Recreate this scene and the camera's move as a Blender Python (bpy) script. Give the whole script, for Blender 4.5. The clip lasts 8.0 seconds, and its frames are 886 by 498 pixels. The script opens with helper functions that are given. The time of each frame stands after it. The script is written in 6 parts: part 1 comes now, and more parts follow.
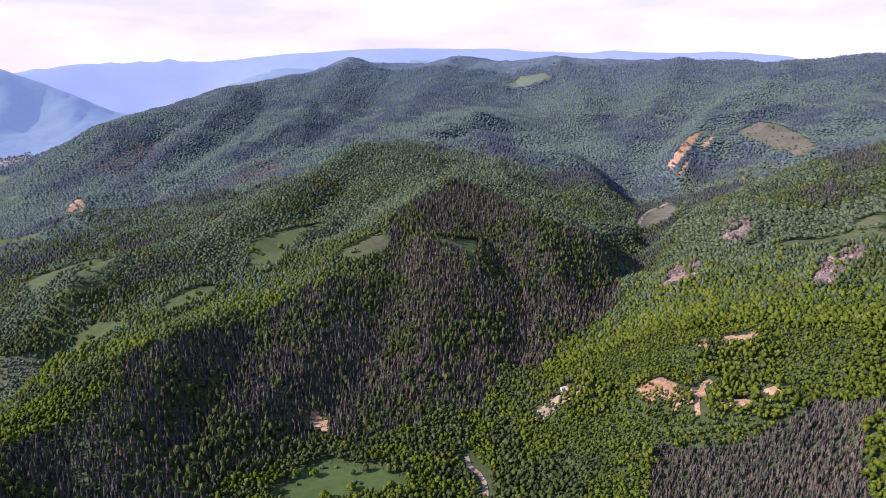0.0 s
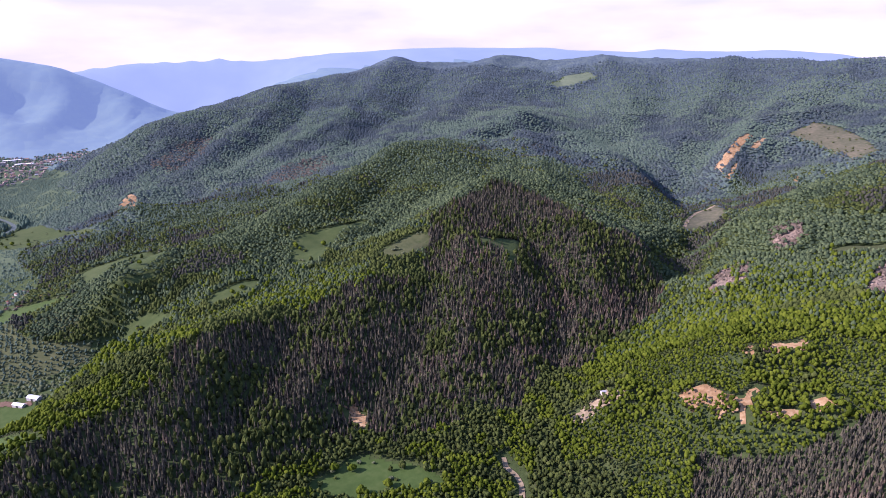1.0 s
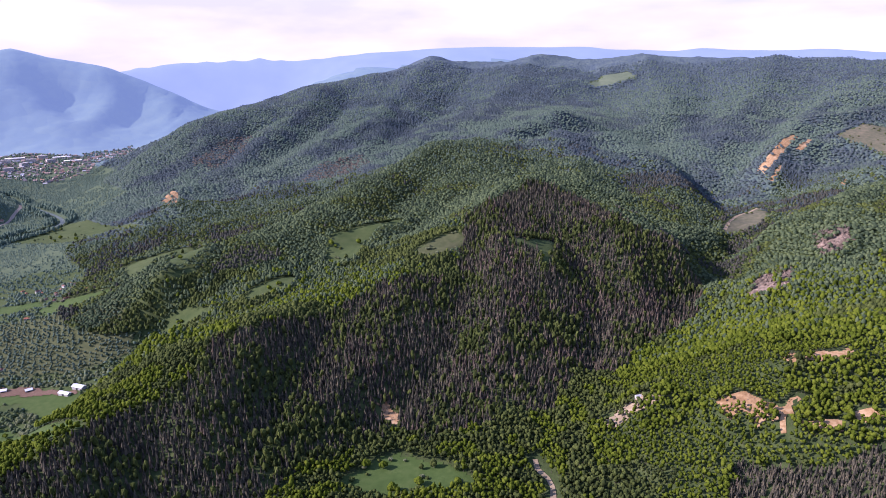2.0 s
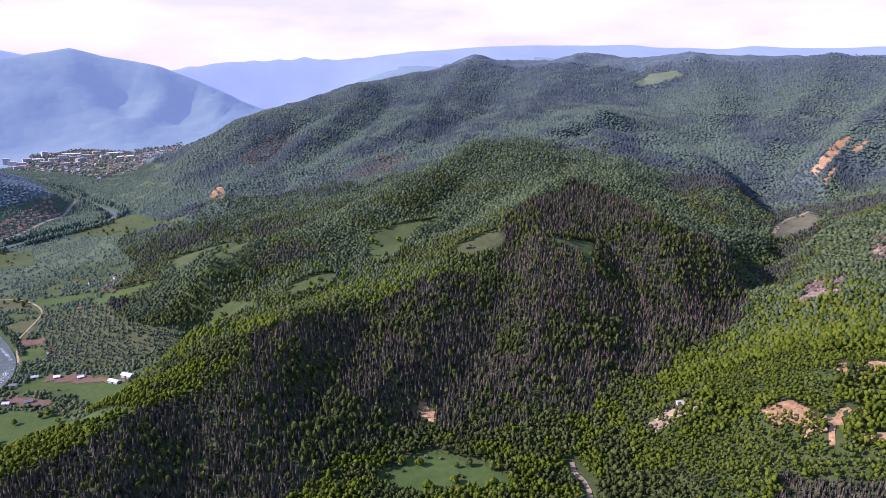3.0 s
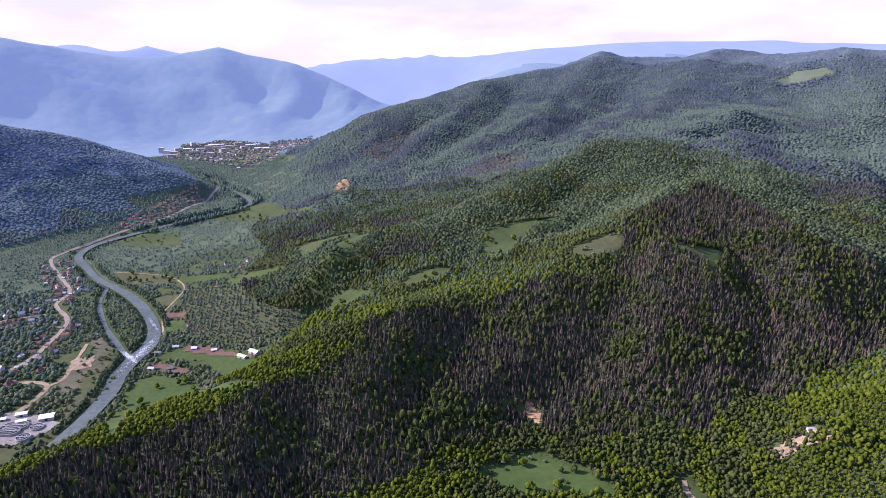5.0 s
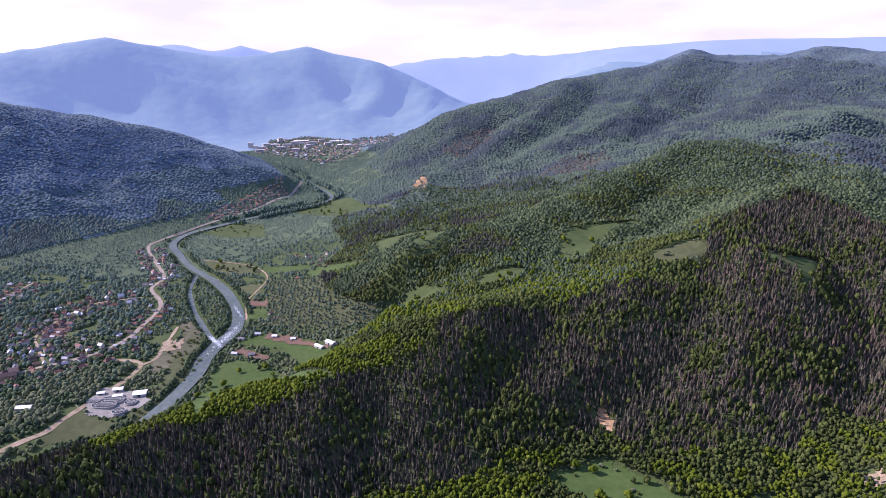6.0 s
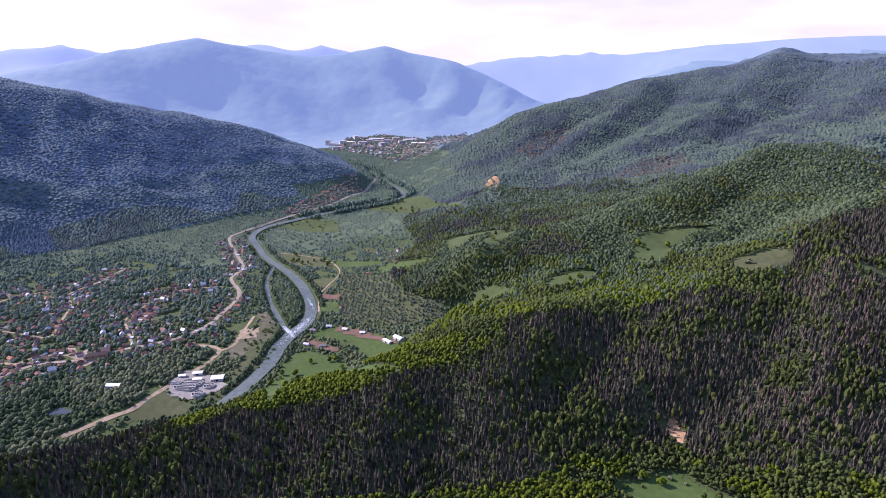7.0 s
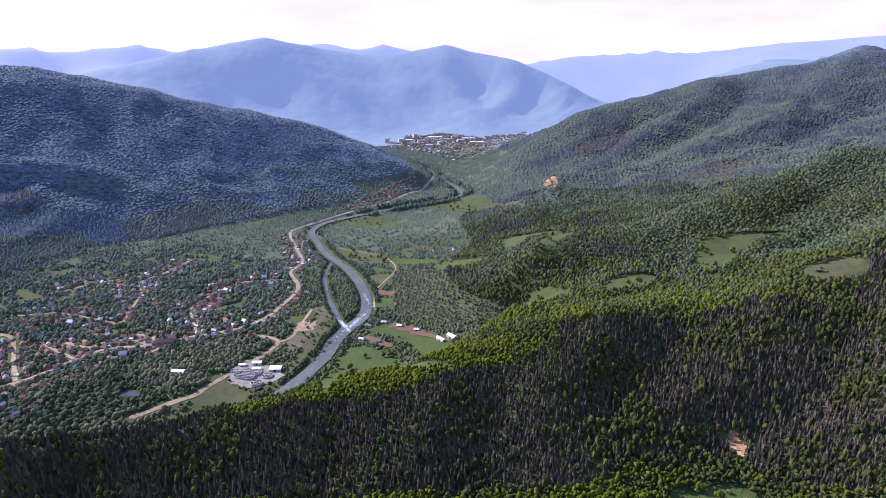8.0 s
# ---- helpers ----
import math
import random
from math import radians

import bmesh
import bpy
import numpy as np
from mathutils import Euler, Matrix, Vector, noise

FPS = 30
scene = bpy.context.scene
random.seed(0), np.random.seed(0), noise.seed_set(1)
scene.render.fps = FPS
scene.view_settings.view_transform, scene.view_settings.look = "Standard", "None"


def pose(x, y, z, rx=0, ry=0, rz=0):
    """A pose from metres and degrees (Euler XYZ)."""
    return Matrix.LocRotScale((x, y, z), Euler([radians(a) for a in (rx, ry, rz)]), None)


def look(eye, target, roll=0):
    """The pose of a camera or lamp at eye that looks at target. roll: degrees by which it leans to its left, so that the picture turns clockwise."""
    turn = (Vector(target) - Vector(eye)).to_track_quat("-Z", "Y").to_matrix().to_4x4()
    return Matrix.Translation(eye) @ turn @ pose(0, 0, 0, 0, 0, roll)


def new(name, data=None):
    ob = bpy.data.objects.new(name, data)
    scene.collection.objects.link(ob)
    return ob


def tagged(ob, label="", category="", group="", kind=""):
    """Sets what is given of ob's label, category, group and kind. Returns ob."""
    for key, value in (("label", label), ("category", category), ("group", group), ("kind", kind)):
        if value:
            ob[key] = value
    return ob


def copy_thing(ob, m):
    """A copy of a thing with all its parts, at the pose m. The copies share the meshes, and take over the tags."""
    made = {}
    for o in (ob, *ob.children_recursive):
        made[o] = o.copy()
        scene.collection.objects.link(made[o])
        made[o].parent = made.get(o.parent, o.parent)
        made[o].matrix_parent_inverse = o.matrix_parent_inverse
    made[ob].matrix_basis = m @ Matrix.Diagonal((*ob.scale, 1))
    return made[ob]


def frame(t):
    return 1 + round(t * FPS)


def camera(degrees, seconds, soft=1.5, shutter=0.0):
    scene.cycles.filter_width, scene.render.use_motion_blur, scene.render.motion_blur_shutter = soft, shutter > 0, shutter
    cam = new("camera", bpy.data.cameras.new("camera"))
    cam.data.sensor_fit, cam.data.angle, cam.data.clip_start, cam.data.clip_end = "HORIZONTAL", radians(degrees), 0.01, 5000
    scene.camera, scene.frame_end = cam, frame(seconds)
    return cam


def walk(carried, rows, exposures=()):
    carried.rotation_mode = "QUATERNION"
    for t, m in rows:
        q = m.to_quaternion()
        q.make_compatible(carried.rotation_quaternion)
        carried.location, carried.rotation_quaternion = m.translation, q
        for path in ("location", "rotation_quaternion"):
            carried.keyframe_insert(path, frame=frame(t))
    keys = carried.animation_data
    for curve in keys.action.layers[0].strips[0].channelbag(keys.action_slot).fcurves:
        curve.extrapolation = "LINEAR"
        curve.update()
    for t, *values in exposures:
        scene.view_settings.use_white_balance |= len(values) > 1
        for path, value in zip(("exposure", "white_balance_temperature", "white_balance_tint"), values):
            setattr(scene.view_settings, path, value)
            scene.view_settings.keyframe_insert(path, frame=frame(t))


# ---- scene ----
# The drone hovers about 400 m over the valley floor and turns to the left where it is.
cam = camera(70.0, 8.0, soft=0.95)
EYE = 400.0
ROWS = [
    (0.0, 0.0, -15.50), (0.5, 1.77, -15.52), (1.0, 3.81, -15.57), (2.5, 8.72, -15.66), (3.0, 10.72, -15.73),
    (3.5, 12.57, -15.77), (4.0, 15.20, -15.83), (4.5, 18.14, -15.89), (6.0, 28.54, -16.07), (6.5, 31.89, -16.11),
    (7.0, 35.11, -16.14), (7.5, 38.13, -16.19), (8.0, 40.36, -16.24),
]
walk(cam, [(t, pose(0, 0, EYE, 90 + tilt, 0, yaw)) for t, yaw, tilt in ROWS], [(0.0, 1.03, 5640, 40), (4.0, 1.05, 5640, 40), (8.0, 1.13, 5640, 40)])

# ---- daylight: hazy spring sun from the left, thin white cloud low over the horizon ----
SUN_TURN, SUN_HIGH = 104.0, 32.0  # degrees left of straight ahead, and above the horizon
world = bpy.data.worlds.new("sky")
scene.world = world
world.use_nodes = True
wn = world.node_tree
sky = wn.nodes.new("ShaderNodeTexSky")
sky.sky_type, sky.sun_disc = "NISHITA", False
sky.sun_elevation, sky.sun_rotation = radians(SUN_HIGH), radians(-SUN_TURN)
sky.altitude, sky.air_density, sky.dust_density, sky.ozone_density = 600, 1.3, 1.5, 2.5
side = wn.nodes.new("ShaderNodeTexCoord")
apart_z = wn.nodes.new("ShaderNodeSeparateXYZ")
wn.links.new(side.outputs["Generated"], apart_z.inputs[0])
low = wn.nodes.new("ShaderNodeMapRange")  # the cloud veil thins out upward
low.inputs["From Min"].default_value, low.inputs["From Max"].default_value = 0.08, 0.55
low.inputs["To Min"].default_value, low.inputs["To Max"].default_value = 0.95, 0.05
wn.links.new(apart_z.outputs["Z"], low.inputs["Value"])
stretch = wn.nodes.new("ShaderNodeMapping")
stretch.inputs["Scale"].default_value = (2.2, 2.2, 9.0)
wn.links.new(side.outputs["Generated"], stretch.inputs[0])
puffs = wn.nodes.new("ShaderNodeTexNoise")
puffs.inputs["Scale"].default_value, puffs.inputs["Detail"].default_value = 1.6, 6
wn.links.new(stretch.outputs[0], puffs.inputs["Vector"])
veil = wn.nodes.new("ShaderNodeValToRGB")
veil.color_ramp.elements[0].position, veil.color_ramp.elements[1].position = 0.40, 0.62
veil.color_ramp.elements[0].color, veil.color_ramp.elements[1].color = (0.74, 0.72, 0.87, 1), (1.0, 0.96, 1.0, 1)
wn.links.new(puffs.outputs[0], veil.inputs[0])
brighter = wn.nodes.new("ShaderNodeVectorMath")
brighter.operation = "SCALE"
brighter.inputs["Scale"].default_value = 3.6
wn.links.new(veil.outputs[0], brighter.inputs[0])
blend = wn.nodes.new("ShaderNodeMixRGB")
wn.links.new(low.outputs[0], blend.inputs[0])
wn.links.new(sky.outputs[0], blend.inputs[1])
wn.links.new(brighter.outputs[0], blend.inputs[2])
wn.links.new(blend.outputs[0], wn.nodes["Background"].inputs[0])
wn.nodes["Background"].inputs[1].default_value = 0.155
sun = new("sun", bpy.data.lights.new("sun", "SUN"))
sun.data.energy, sun.data.angle, sun.data.color = 4.9, radians(0.6), (1.0, 0.90, 0.73)
a, h = radians(SUN_TURN), radians(SUN_HIGH)
sun.matrix_world = look((-math.sin(a) * math.cos(h) * 900, math.cos(a) * math.cos(h) * 900, math.sin(h) * 900 + 300), (0, 0, 300))

# ---- materials ----
def shader(name, colours, scale=1.0, rough=0.9, island=0.0, bump=0.0, spec=0.08, metal=0.0, glow=None, thin=0.0, leafy=0.0):
    """A material whose colour wanders between the given colours by noise at two scales, in metres of the place."""
    m = bpy.data.materials.new(name)
    m.use_nodes = True
    n, link = m.node_tree.nodes, m.node_tree.links
    b = n["Principled BSDF"]
    b.inputs["Roughness"].default_value, b.inputs["Specular IOR Level"].default_value = rough, spec
    b.inputs["Metallic"].default_value = metal
    if glow:  # distance only: haze before the farthest ranges, put in as glow
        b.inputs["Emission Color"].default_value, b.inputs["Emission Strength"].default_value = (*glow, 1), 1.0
    at = n.new("ShaderNodeNewGeometry")
    big, small = n.new("ShaderNodeTexNoise"), n.new("ShaderNodeTexNoise")
    big.inputs["Scale"].default_value, small.inputs["Scale"].default_value = 1 / (scale * 8), 1 / scale
    big.inputs["Detail"].default_value, small.inputs["Detail"].default_value = 4, 5
    mix = n.new("ShaderNodeMath")
    mix.operation = "MULTIPLY_ADD"
    mix.inputs[1].default_value = 0.45
    link.new(at.outputs["Position"], big.inputs["Vector"])
    link.new(at.outputs["Position"], small.inputs["Vector"])
    half = n.new("ShaderNodeMath")
    half.operation = "MULTIPLY"
    half.inputs[1].default_value = 0.55
    link.new(small.outputs[0], half.inputs[0])
    link.new(big.outputs[0], mix.inputs[0])
    link.new(half.outputs[0], mix.inputs[2])
    value = mix.outputs[0]
    if island:
        one = n.new("ShaderNodeMath")
        one.operation = "MULTIPLY_ADD"
        one.inputs[1].default_value = island
        shift = n.new("ShaderNodeMath")
        shift.operation = "SUBTRACT"
        shift.inputs[1].default_value = island / 2
        link.new(at.outputs["Random Per Island"], one.inputs[0])
        link.new(value, shift.inputs[0])
        link.new(shift.outputs[0], one.inputs[2])
        value = one.outputs[0]
    ramp = n.new("ShaderNodeValToRGB")
    r = ramp.color_ramp
    lo, hi = (0.33, 0.67) if not island else (0.2, 0.8)
    while len(r.elements) < len(colours):
        r.elements.new(0.5)
    for k, c in enumerate(colours):
        r.elements[k].position = lo + (hi - lo) * k / max(1, len(colours) - 1)
        r.elements[k].color = (*c, 1)
    link.new(value, ramp.inputs[0])
    link.new(ramp.outputs[0], b.inputs["Base Color"])
    if thin:  # leaves let part of the light through
        through_leaf, both = n.new("ShaderNodeBsdfTranslucent"), n.new("ShaderNodeMixShader")
        both.inputs[0].default_value = thin
        link.new(ramp.outputs[0], through_leaf.inputs["Color"])
        link.new(b.outputs[0], both.inputs[1])
        link.new(through_leaf.outputs[0], both.inputs[2])
        link.new(both.outputs[0], n["Material Output"].inputs["Surface"])
    if leafy:  # leaf clumps inside each crown
        clump, ruffle = n.new("ShaderNodeTexNoise"), n.new("ShaderNodeBump")
        clump.inputs["Scale"].default_value, clump.inputs["Detail"].default_value = 1 / leafy, 2
        ruffle.inputs["Distance"].default_value, ruffle.inputs["Strength"].default_value = leafy, 0.9
        link.new(at.outputs["Position"], clump.inputs["Vector"])
        link.new(clump.outputs[0], ruffle.inputs["Height"])
        link.new(ruffle.outputs[0], b.inputs["Normal"])
    if bump:
        bm = n.new("ShaderNodeBump")
        bm.inputs["Distance"].default_value = bump
        bm.inputs["Strength"].default_value = 0.8
        link.new(small.outputs[0], bm.inputs["Height"])
        link.new(bm.outputs[0], b.inputs["Normal"])
    return m


GRASS = shader("meadow_grass", [(0.034, 0.052, 0.017), (0.046, 0.064, 0.021), (0.062, 0.079, 0.029)], 14, bump=0.4)
FLOOR_NEAR = shader("forest_floor", [(0.025, 0.038, 0.013), (0.042, 0.059, 0.020), (0.064, 0.081, 0.029)], 9, bump=1.0)
# Valley grass farther off, with distance haze mixed into its green.
FLAT_FAR = shader("haze_tinted_valley_grass", [(0.046, 0.068, 0.038), (0.060, 0.084, 0.045), (0.078, 0.102, 0.054)], 20, bump=0.4)


def canopy(name, green, dark, pale, cell=9.0, relief=6.0, glow=None):
    """Closed far woods: crowns as cells, each of its own shade, with darker and paler stretches."""
    m = bpy.data.materials.new(name)
    m.use_nodes = True
    n, link = m.node_tree.nodes, m.node_tree.links
    b = n["Principled BSDF"]
    b.inputs["Roughness"].default_value, b.inputs["Specular IOR Level"].default_value = 0.95, 0.1
    at = n.new("ShaderNodeNewGeometry")
    if glow:  # distance only: haze over the mountains behind everything, put in as emission
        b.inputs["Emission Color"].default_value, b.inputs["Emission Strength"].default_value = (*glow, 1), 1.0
    crowns, stretch, fine = n.new("ShaderNodeTexVoronoi"), n.new("ShaderNodeTexNoise"), n.new("ShaderNodeTexNoise")
    crowns.inputs["Scale"].default_value, stretch.inputs["Scale"].default_value, fine.inputs["Scale"].default_value = 1 / cell, 1 / 260, 1 / 45
    stretch.inputs["Detail"].default_value, fine.inputs["Detail"].default_value = 5, 4
    for t in (crowns, stretch, fine):
        link.new(at.outputs["Position"], t.inputs["Vector"])
    ramp = n.new("ShaderNodeValToRGB")
    ramp.color_ramp.elements.new(0.5)
    for k, (place, c) in enumerate(((0.40, dark), (0.50, green), (0.62, pale))):
        ramp.color_ramp.elements[k].position, ramp.color_ramp.elements[k].color = place, (*c, 1)
    mean = n.new("ShaderNodeMath")
    mean.operation = "MULTIPLY_ADD"
    mean.inputs[1].default_value = 0.55
    part_ = n.new("ShaderNodeMath")
    part_.operation = "MULTIPLY"
    part_.inputs[1].default_value = 0.45
    link.new(stretch.outputs[0], part_.inputs[0])
    link.new(fine.outputs[0], mean.inputs[0])
    link.new(part_.outputs[0], mean.inputs[2])
    own = n.new("ShaderNodeSeparateXYZ")
    link.new(crowns.outputs["Color"], own.inputs[0])
    shade = n.new("ShaderNodeMath")
    shade.operation = "MULTIPLY_ADD"
    shade.inputs[1].default_value = 0.16
    less = n.new("ShaderNodeMath")
    less.operation = "SUBTRACT"
    less.inputs[1].default_value = 0.08
    link.new(mean.outputs[0], less.inputs[0])
    link.new(own.outputs[0], shade.inputs[0])
    link.new(less.outputs[0], shade.inputs[2])
    link.new(shade.outputs[0], ramp.inputs[0])
    link.new(ramp.outputs[0], b.inputs["Base Color"])
    bump = n.new("ShaderNodeBump")
    bump.invert = True
    bump.inputs["Distance"].default_value, bump.inputs["Strength"].default_value = relief, 0.9
    link.new(crowns.outputs["Distance"], bump.inputs["Height"])
    link.new(bump.outputs[0], b.inputs["Normal"])
    return m


# Far canopies carry the distance haze in their blued, paled base colours.
FLOOR_FAR = canopy("haze_tinted_woods_canopy", (0.050, 0.074, 0.072), (0.038, 0.054, 0.062), (0.068, 0.094, 0.080), 9.0, 3.2)
HILL_FAR = canopy("haze_blued_hill_canopy", (0.106, 0.152, 0.198), (0.092, 0.136, 0.184), (0.124, 0.170, 0.204), 6.5, 1.0)
HAZY_FAR = canopy("haze_paled_ridge_canopy", (0.064, 0.088, 0.098), (0.050, 0.070, 0.088), (0.080, 0.106, 0.104), 12.0, 3.0)
# Mountain haze painted as blue emission, here and in RANGE_FAR.
RANGE = canopy("haze_glow_mountains", (0.062, 0.092, 0.068), (0.056, 0.085, 0.067), (0.072, 0.102, 0.068), 60.0, 3.0, (0.084, 0.118, 0.204))
HILL_FOOT = canopy("haze_blued_green_slopes", (0.094, 0.138, 0.138), (0.078, 0.118, 0.130), (0.116, 0.162, 0.140), 7.0, 1.0)
RANGE_FAR = shader("haze_glow_far_ranges", [(0.036, 0.052, 0.056), (0.046, 0.062, 0.066), (0.058, 0.074, 0.076)], 150, glow=(0.160, 0.205, 0.330))
CONIFER = shader("spruce_needles", [(0.031, 0.031, 0.026), (0.066, 0.063, 0.047), (0.112, 0.099, 0.067)], 18, island=0.75, thin=0.2)
CONIFER_BROWN = shader("browning_spruce_needles", [(0.052, 0.042, 0.034), (0.094, 0.074, 0.057), (0.136, 0.105, 0.078)], 18, island=0.8, thin=0.2)
LEAF = shader("spring_beech_leaves", [(0.056, 0.080, 0.007), (0.098, 0.134, 0.011), (0.150, 0.186, 0.019)], 30, island=0.6, leafy=1.2, thin=0.45)
LEAF_DARK = shader("dark_broad_leaves", [(0.040, 0.054, 0.017), (0.074, 0.097, 0.026), (0.118, 0.144, 0.038)], 30, island=0.6, leafy=1.2, thin=0.45)
# Blue raised in this green for haze over the middle distance.
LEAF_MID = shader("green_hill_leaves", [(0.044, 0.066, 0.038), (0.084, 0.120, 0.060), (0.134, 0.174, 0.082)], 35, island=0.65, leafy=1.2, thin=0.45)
SPRUCE_MID = shader("greyish_hill_spruces", [(0.032, 0.036, 0.030), (0.048, 0.050, 0.040), (0.070, 0.068, 0.052)], 50, island=0.5, thin=0.25)
# Haze painted into the leaves: bluer, paler greens for woods farther off.
LEAF_FAR = shader("haze_tinted_leaves", [(0.086, 0.128, 0.100), (0.116, 0.164, 0.120), (0.152, 0.200, 0.140)], 60, island=0.35, thin=0.45)
LEAF_FAR_MID = shader("haze_tinted_mixed_leaves", [(0.072, 0.102, 0.096), (0.094, 0.126, 0.112), (0.118, 0.152, 0.126)], 60, island=0.35, thin=0.45)
# Haze over the far valley, painted into the leaf colour.
LEAF_HAZE = shader("haze_tinted_valley_leaves", [(0.084, 0.132, 0.100), (0.110, 0.162, 0.118), (0.142, 0.196, 0.138)], 60, island=0.35, thin=0.45)
LEAF_FAR_DARK = shader("haze_tinted_spruce_and_oak", [(0.054, 0.074, 0.086), (0.070, 0.092, 0.100), (0.090, 0.112, 0.114)], 60, island=0.35, thin=0.4)
# Blue haze before the big hill, mixed into its leaf colours.
LEAF_BLUE = shader("haze_blued_hill_leaves", [(0.124, 0.178, 0.220), (0.156, 0.215, 0.250), (0.190, 0.250, 0.262)], 60, island=0.3, thin=0.55)
LEAF_BLUE_MID = shader("haze_blued_mixed_leaves", [(0.106, 0.156, 0.212), (0.132, 0.186, 0.238), (0.160, 0.214, 0.250)], 60, island=0.3, thin=0.55)
LEAF_BLUE_DARK = shader("haze_blued_oak_and_spruce", [(0.088, 0.132, 0.196), (0.110, 0.158, 0.220), (0.132, 0.182, 0.234)], 60, island=0.3, thin=0.55)
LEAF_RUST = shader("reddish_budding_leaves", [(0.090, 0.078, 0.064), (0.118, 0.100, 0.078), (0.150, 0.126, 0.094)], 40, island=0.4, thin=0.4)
# Strongest haze tint of the leaves, for the farthest slopes.
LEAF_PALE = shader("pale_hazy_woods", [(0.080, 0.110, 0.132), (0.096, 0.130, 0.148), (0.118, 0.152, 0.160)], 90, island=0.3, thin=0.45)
LEAF_LIGHT = shader("light_scrub_leaves", [(0.104, 0.128, 0.072), (0.144, 0.168, 0.088), (0.188, 0.208, 0.110)], 30, island=0.5, leafy=1.2, thin=0.45)

# ---- land use: outlines in the plan ----
RAPIDS = [(-1001, 830, -0.28, 106, 9), (-724, 634, 1.95, 74, 11), (-727, 612, -0.39, 31, 6), (-1238, 952, -0.52, 65, 7), (-843, 753, -0.57, 138, 4)]
SPRUCE_SPUR = [(-385, 482), (-365, 517), (-343, 546), (-305, 652), (-246, 726), (-188, 782), (-151, 829), (-74, 838), (-82, 942), (-72, 995), (12, 1117), (85, 1092), (166, 1034), (248, 972), (274, 957), (225, 822), (141, 744), (78, 688), (55, 647), (-2, 594), (-54, 572), (-105, 564), (-132, 583), (-147, 546), (-181, 511), (-197, 481), (-361, 442)]
SPRUCE_NOSE = [(-584, 113), (-694, 269), (-512, 308), (-467, 382), (-412, 452), (-372, 500), (-337, 535), (-337, 632), (-211, 767), (-185, 811), (-155, 695), (-167, 584), (-164, 534), (-218, 458), (-336, 331), (-533, 96)]
SPRUCE_RIGHT = [(162, 450), (198, 492), (212, 505), (258, 498), (305, 496), (332, 504), (365, 471), (315, 387)]
BROWN_WOOD = [(123, 902), (257, 923), (231, 831), (143, 755), (78, 688), (10, 616), (-51, 600), (-90, 631), (-57, 693), (55, 764)]
SPRUCE_KNOB = [(-77, 1004), (12, 1117), (85, 1092), (166, 1034), (69, 987), (5, 961), (-21, 944)]
STAND_NOSE = [(-1088, 2168), (-1040, 2236), (-980, 2307), (-969, 2154), (-991, 2029), (-962, 1883), (-1041, 1821), (-1186, 1855), (-1202, 1912), (-1166, 1980), (-1137, 2088)]
STAND_STREAK = [(656, 2127), (809, 2347), (1011, 2562), (1103, 2330), (933, 2109), (759, 1999), (639, 1973)]
STAND_ROW = [(754, 1751), (824, 1868), (954, 1922), (941, 1893), (815, 1785)]
STAND_HIGH = [(-131, 3103), (119, 2992), (183, 2780), (14, 2586), (-114, 2415), (-192, 2619)]
STAND_KNOLL = [(-879, 2602), (-804, 2693), (-736, 2695), (-740, 2536), (-779, 2382)]
STAND_FOOT = [(469, 1905), (531, 1822), (525, 1682), (479, 1679), (366, 1477)]
PALE_PEAK = [(-553, 2999), (-466, 3119), (-280, 3126), (-211, 2906), (-345, 2756), (-461, 2739)]
PALE_SHELF = [(-844, 2103), (-726, 2407), (-530, 2285), (-569, 2044), (-682, 1891), (-824, 1903)]
PALE_HEAD = [(239, 2872), (447, 2944), (664, 2780), (667, 2416), (474, 2183), (333, 2613)]
RUST_A = [(-1046, 1901), (-999, 2025), (-937, 2142), (-875, 1907), (-952, 1843)]
RUST_B = [(-584, 1789), (-471, 1855), (-415, 1754), (-490, 1626), (-589, 1652)]
RUST_C = [(436, 973), (483, 1022), (481, 960), (456, 919), (423, 917)]
RUST_D = [(48, 921), (78, 983), (103, 956), (92, 925), (54, 872)]
BROW_RUST = [(-1672, 444), (-1645, 482), (-1590, 471), (-1579, 422), (-1594, 395), (-1639, 412)]
MEADOW_K = [(585, 889), (621, 898), (638, 891), (619, 860), (593, 864)]
MEADOW_A = [(-321, 1006), (-314, 1033), (-277, 1060), (-243, 1081), (-223, 1110), (-207, 1105), (-222, 1073), (-247, 1051), (-257, 1012), (-253, 955), (-265, 931), (-285, 925), (-303, 940)]
MEADOW_B = [(-159, 886), (-139, 913), (-117, 941), (-96, 951), (-79, 933), (-84, 912), (-99, 891), (-118, 876), (-142, 873)]
MEADOW_C = [(-24, 908), (14, 928), (54, 958), (54, 918), (47, 875), (37, 867), (30, 899), (5, 900)]
MEADOW_D = [(-393, 827), (-391, 851), (-365, 871), (-350, 885), (-331, 884), (-327, 838), (-355, 822), (-377, 799)]
MEADOW_E = [(-434, 663), (-524, 828), (-492, 834), (-452, 824), (-421, 786), (-461, 792), (-410, 654)]
MEADOW_F = [(-539, 876), (-639, 1077), (-616, 1113), (-514, 954), (-517, 916), (-525, 879)]
MEADOW_G = [(-157, 496), (-142, 521), (-129, 537), (-114, 548), (-102, 539), (-68, 532), (-32, 507), (-40, 490), (-73, 487), (-111, 475), (-148, 482)]
MEADOW_H = [(465, 872), (517, 879), (575, 871), (613, 850), (596, 823), (557, 840), (510, 851), (478, 851)]
MEADOW_I = [(-687, 984), (-721, 1058), (-686, 1061), (-655, 1029), (-630, 950), (-650, 941)]
MEADOW_J = [(-544, 853), (-521, 872), (-505, 896), (-495, 887), (-519, 864)]
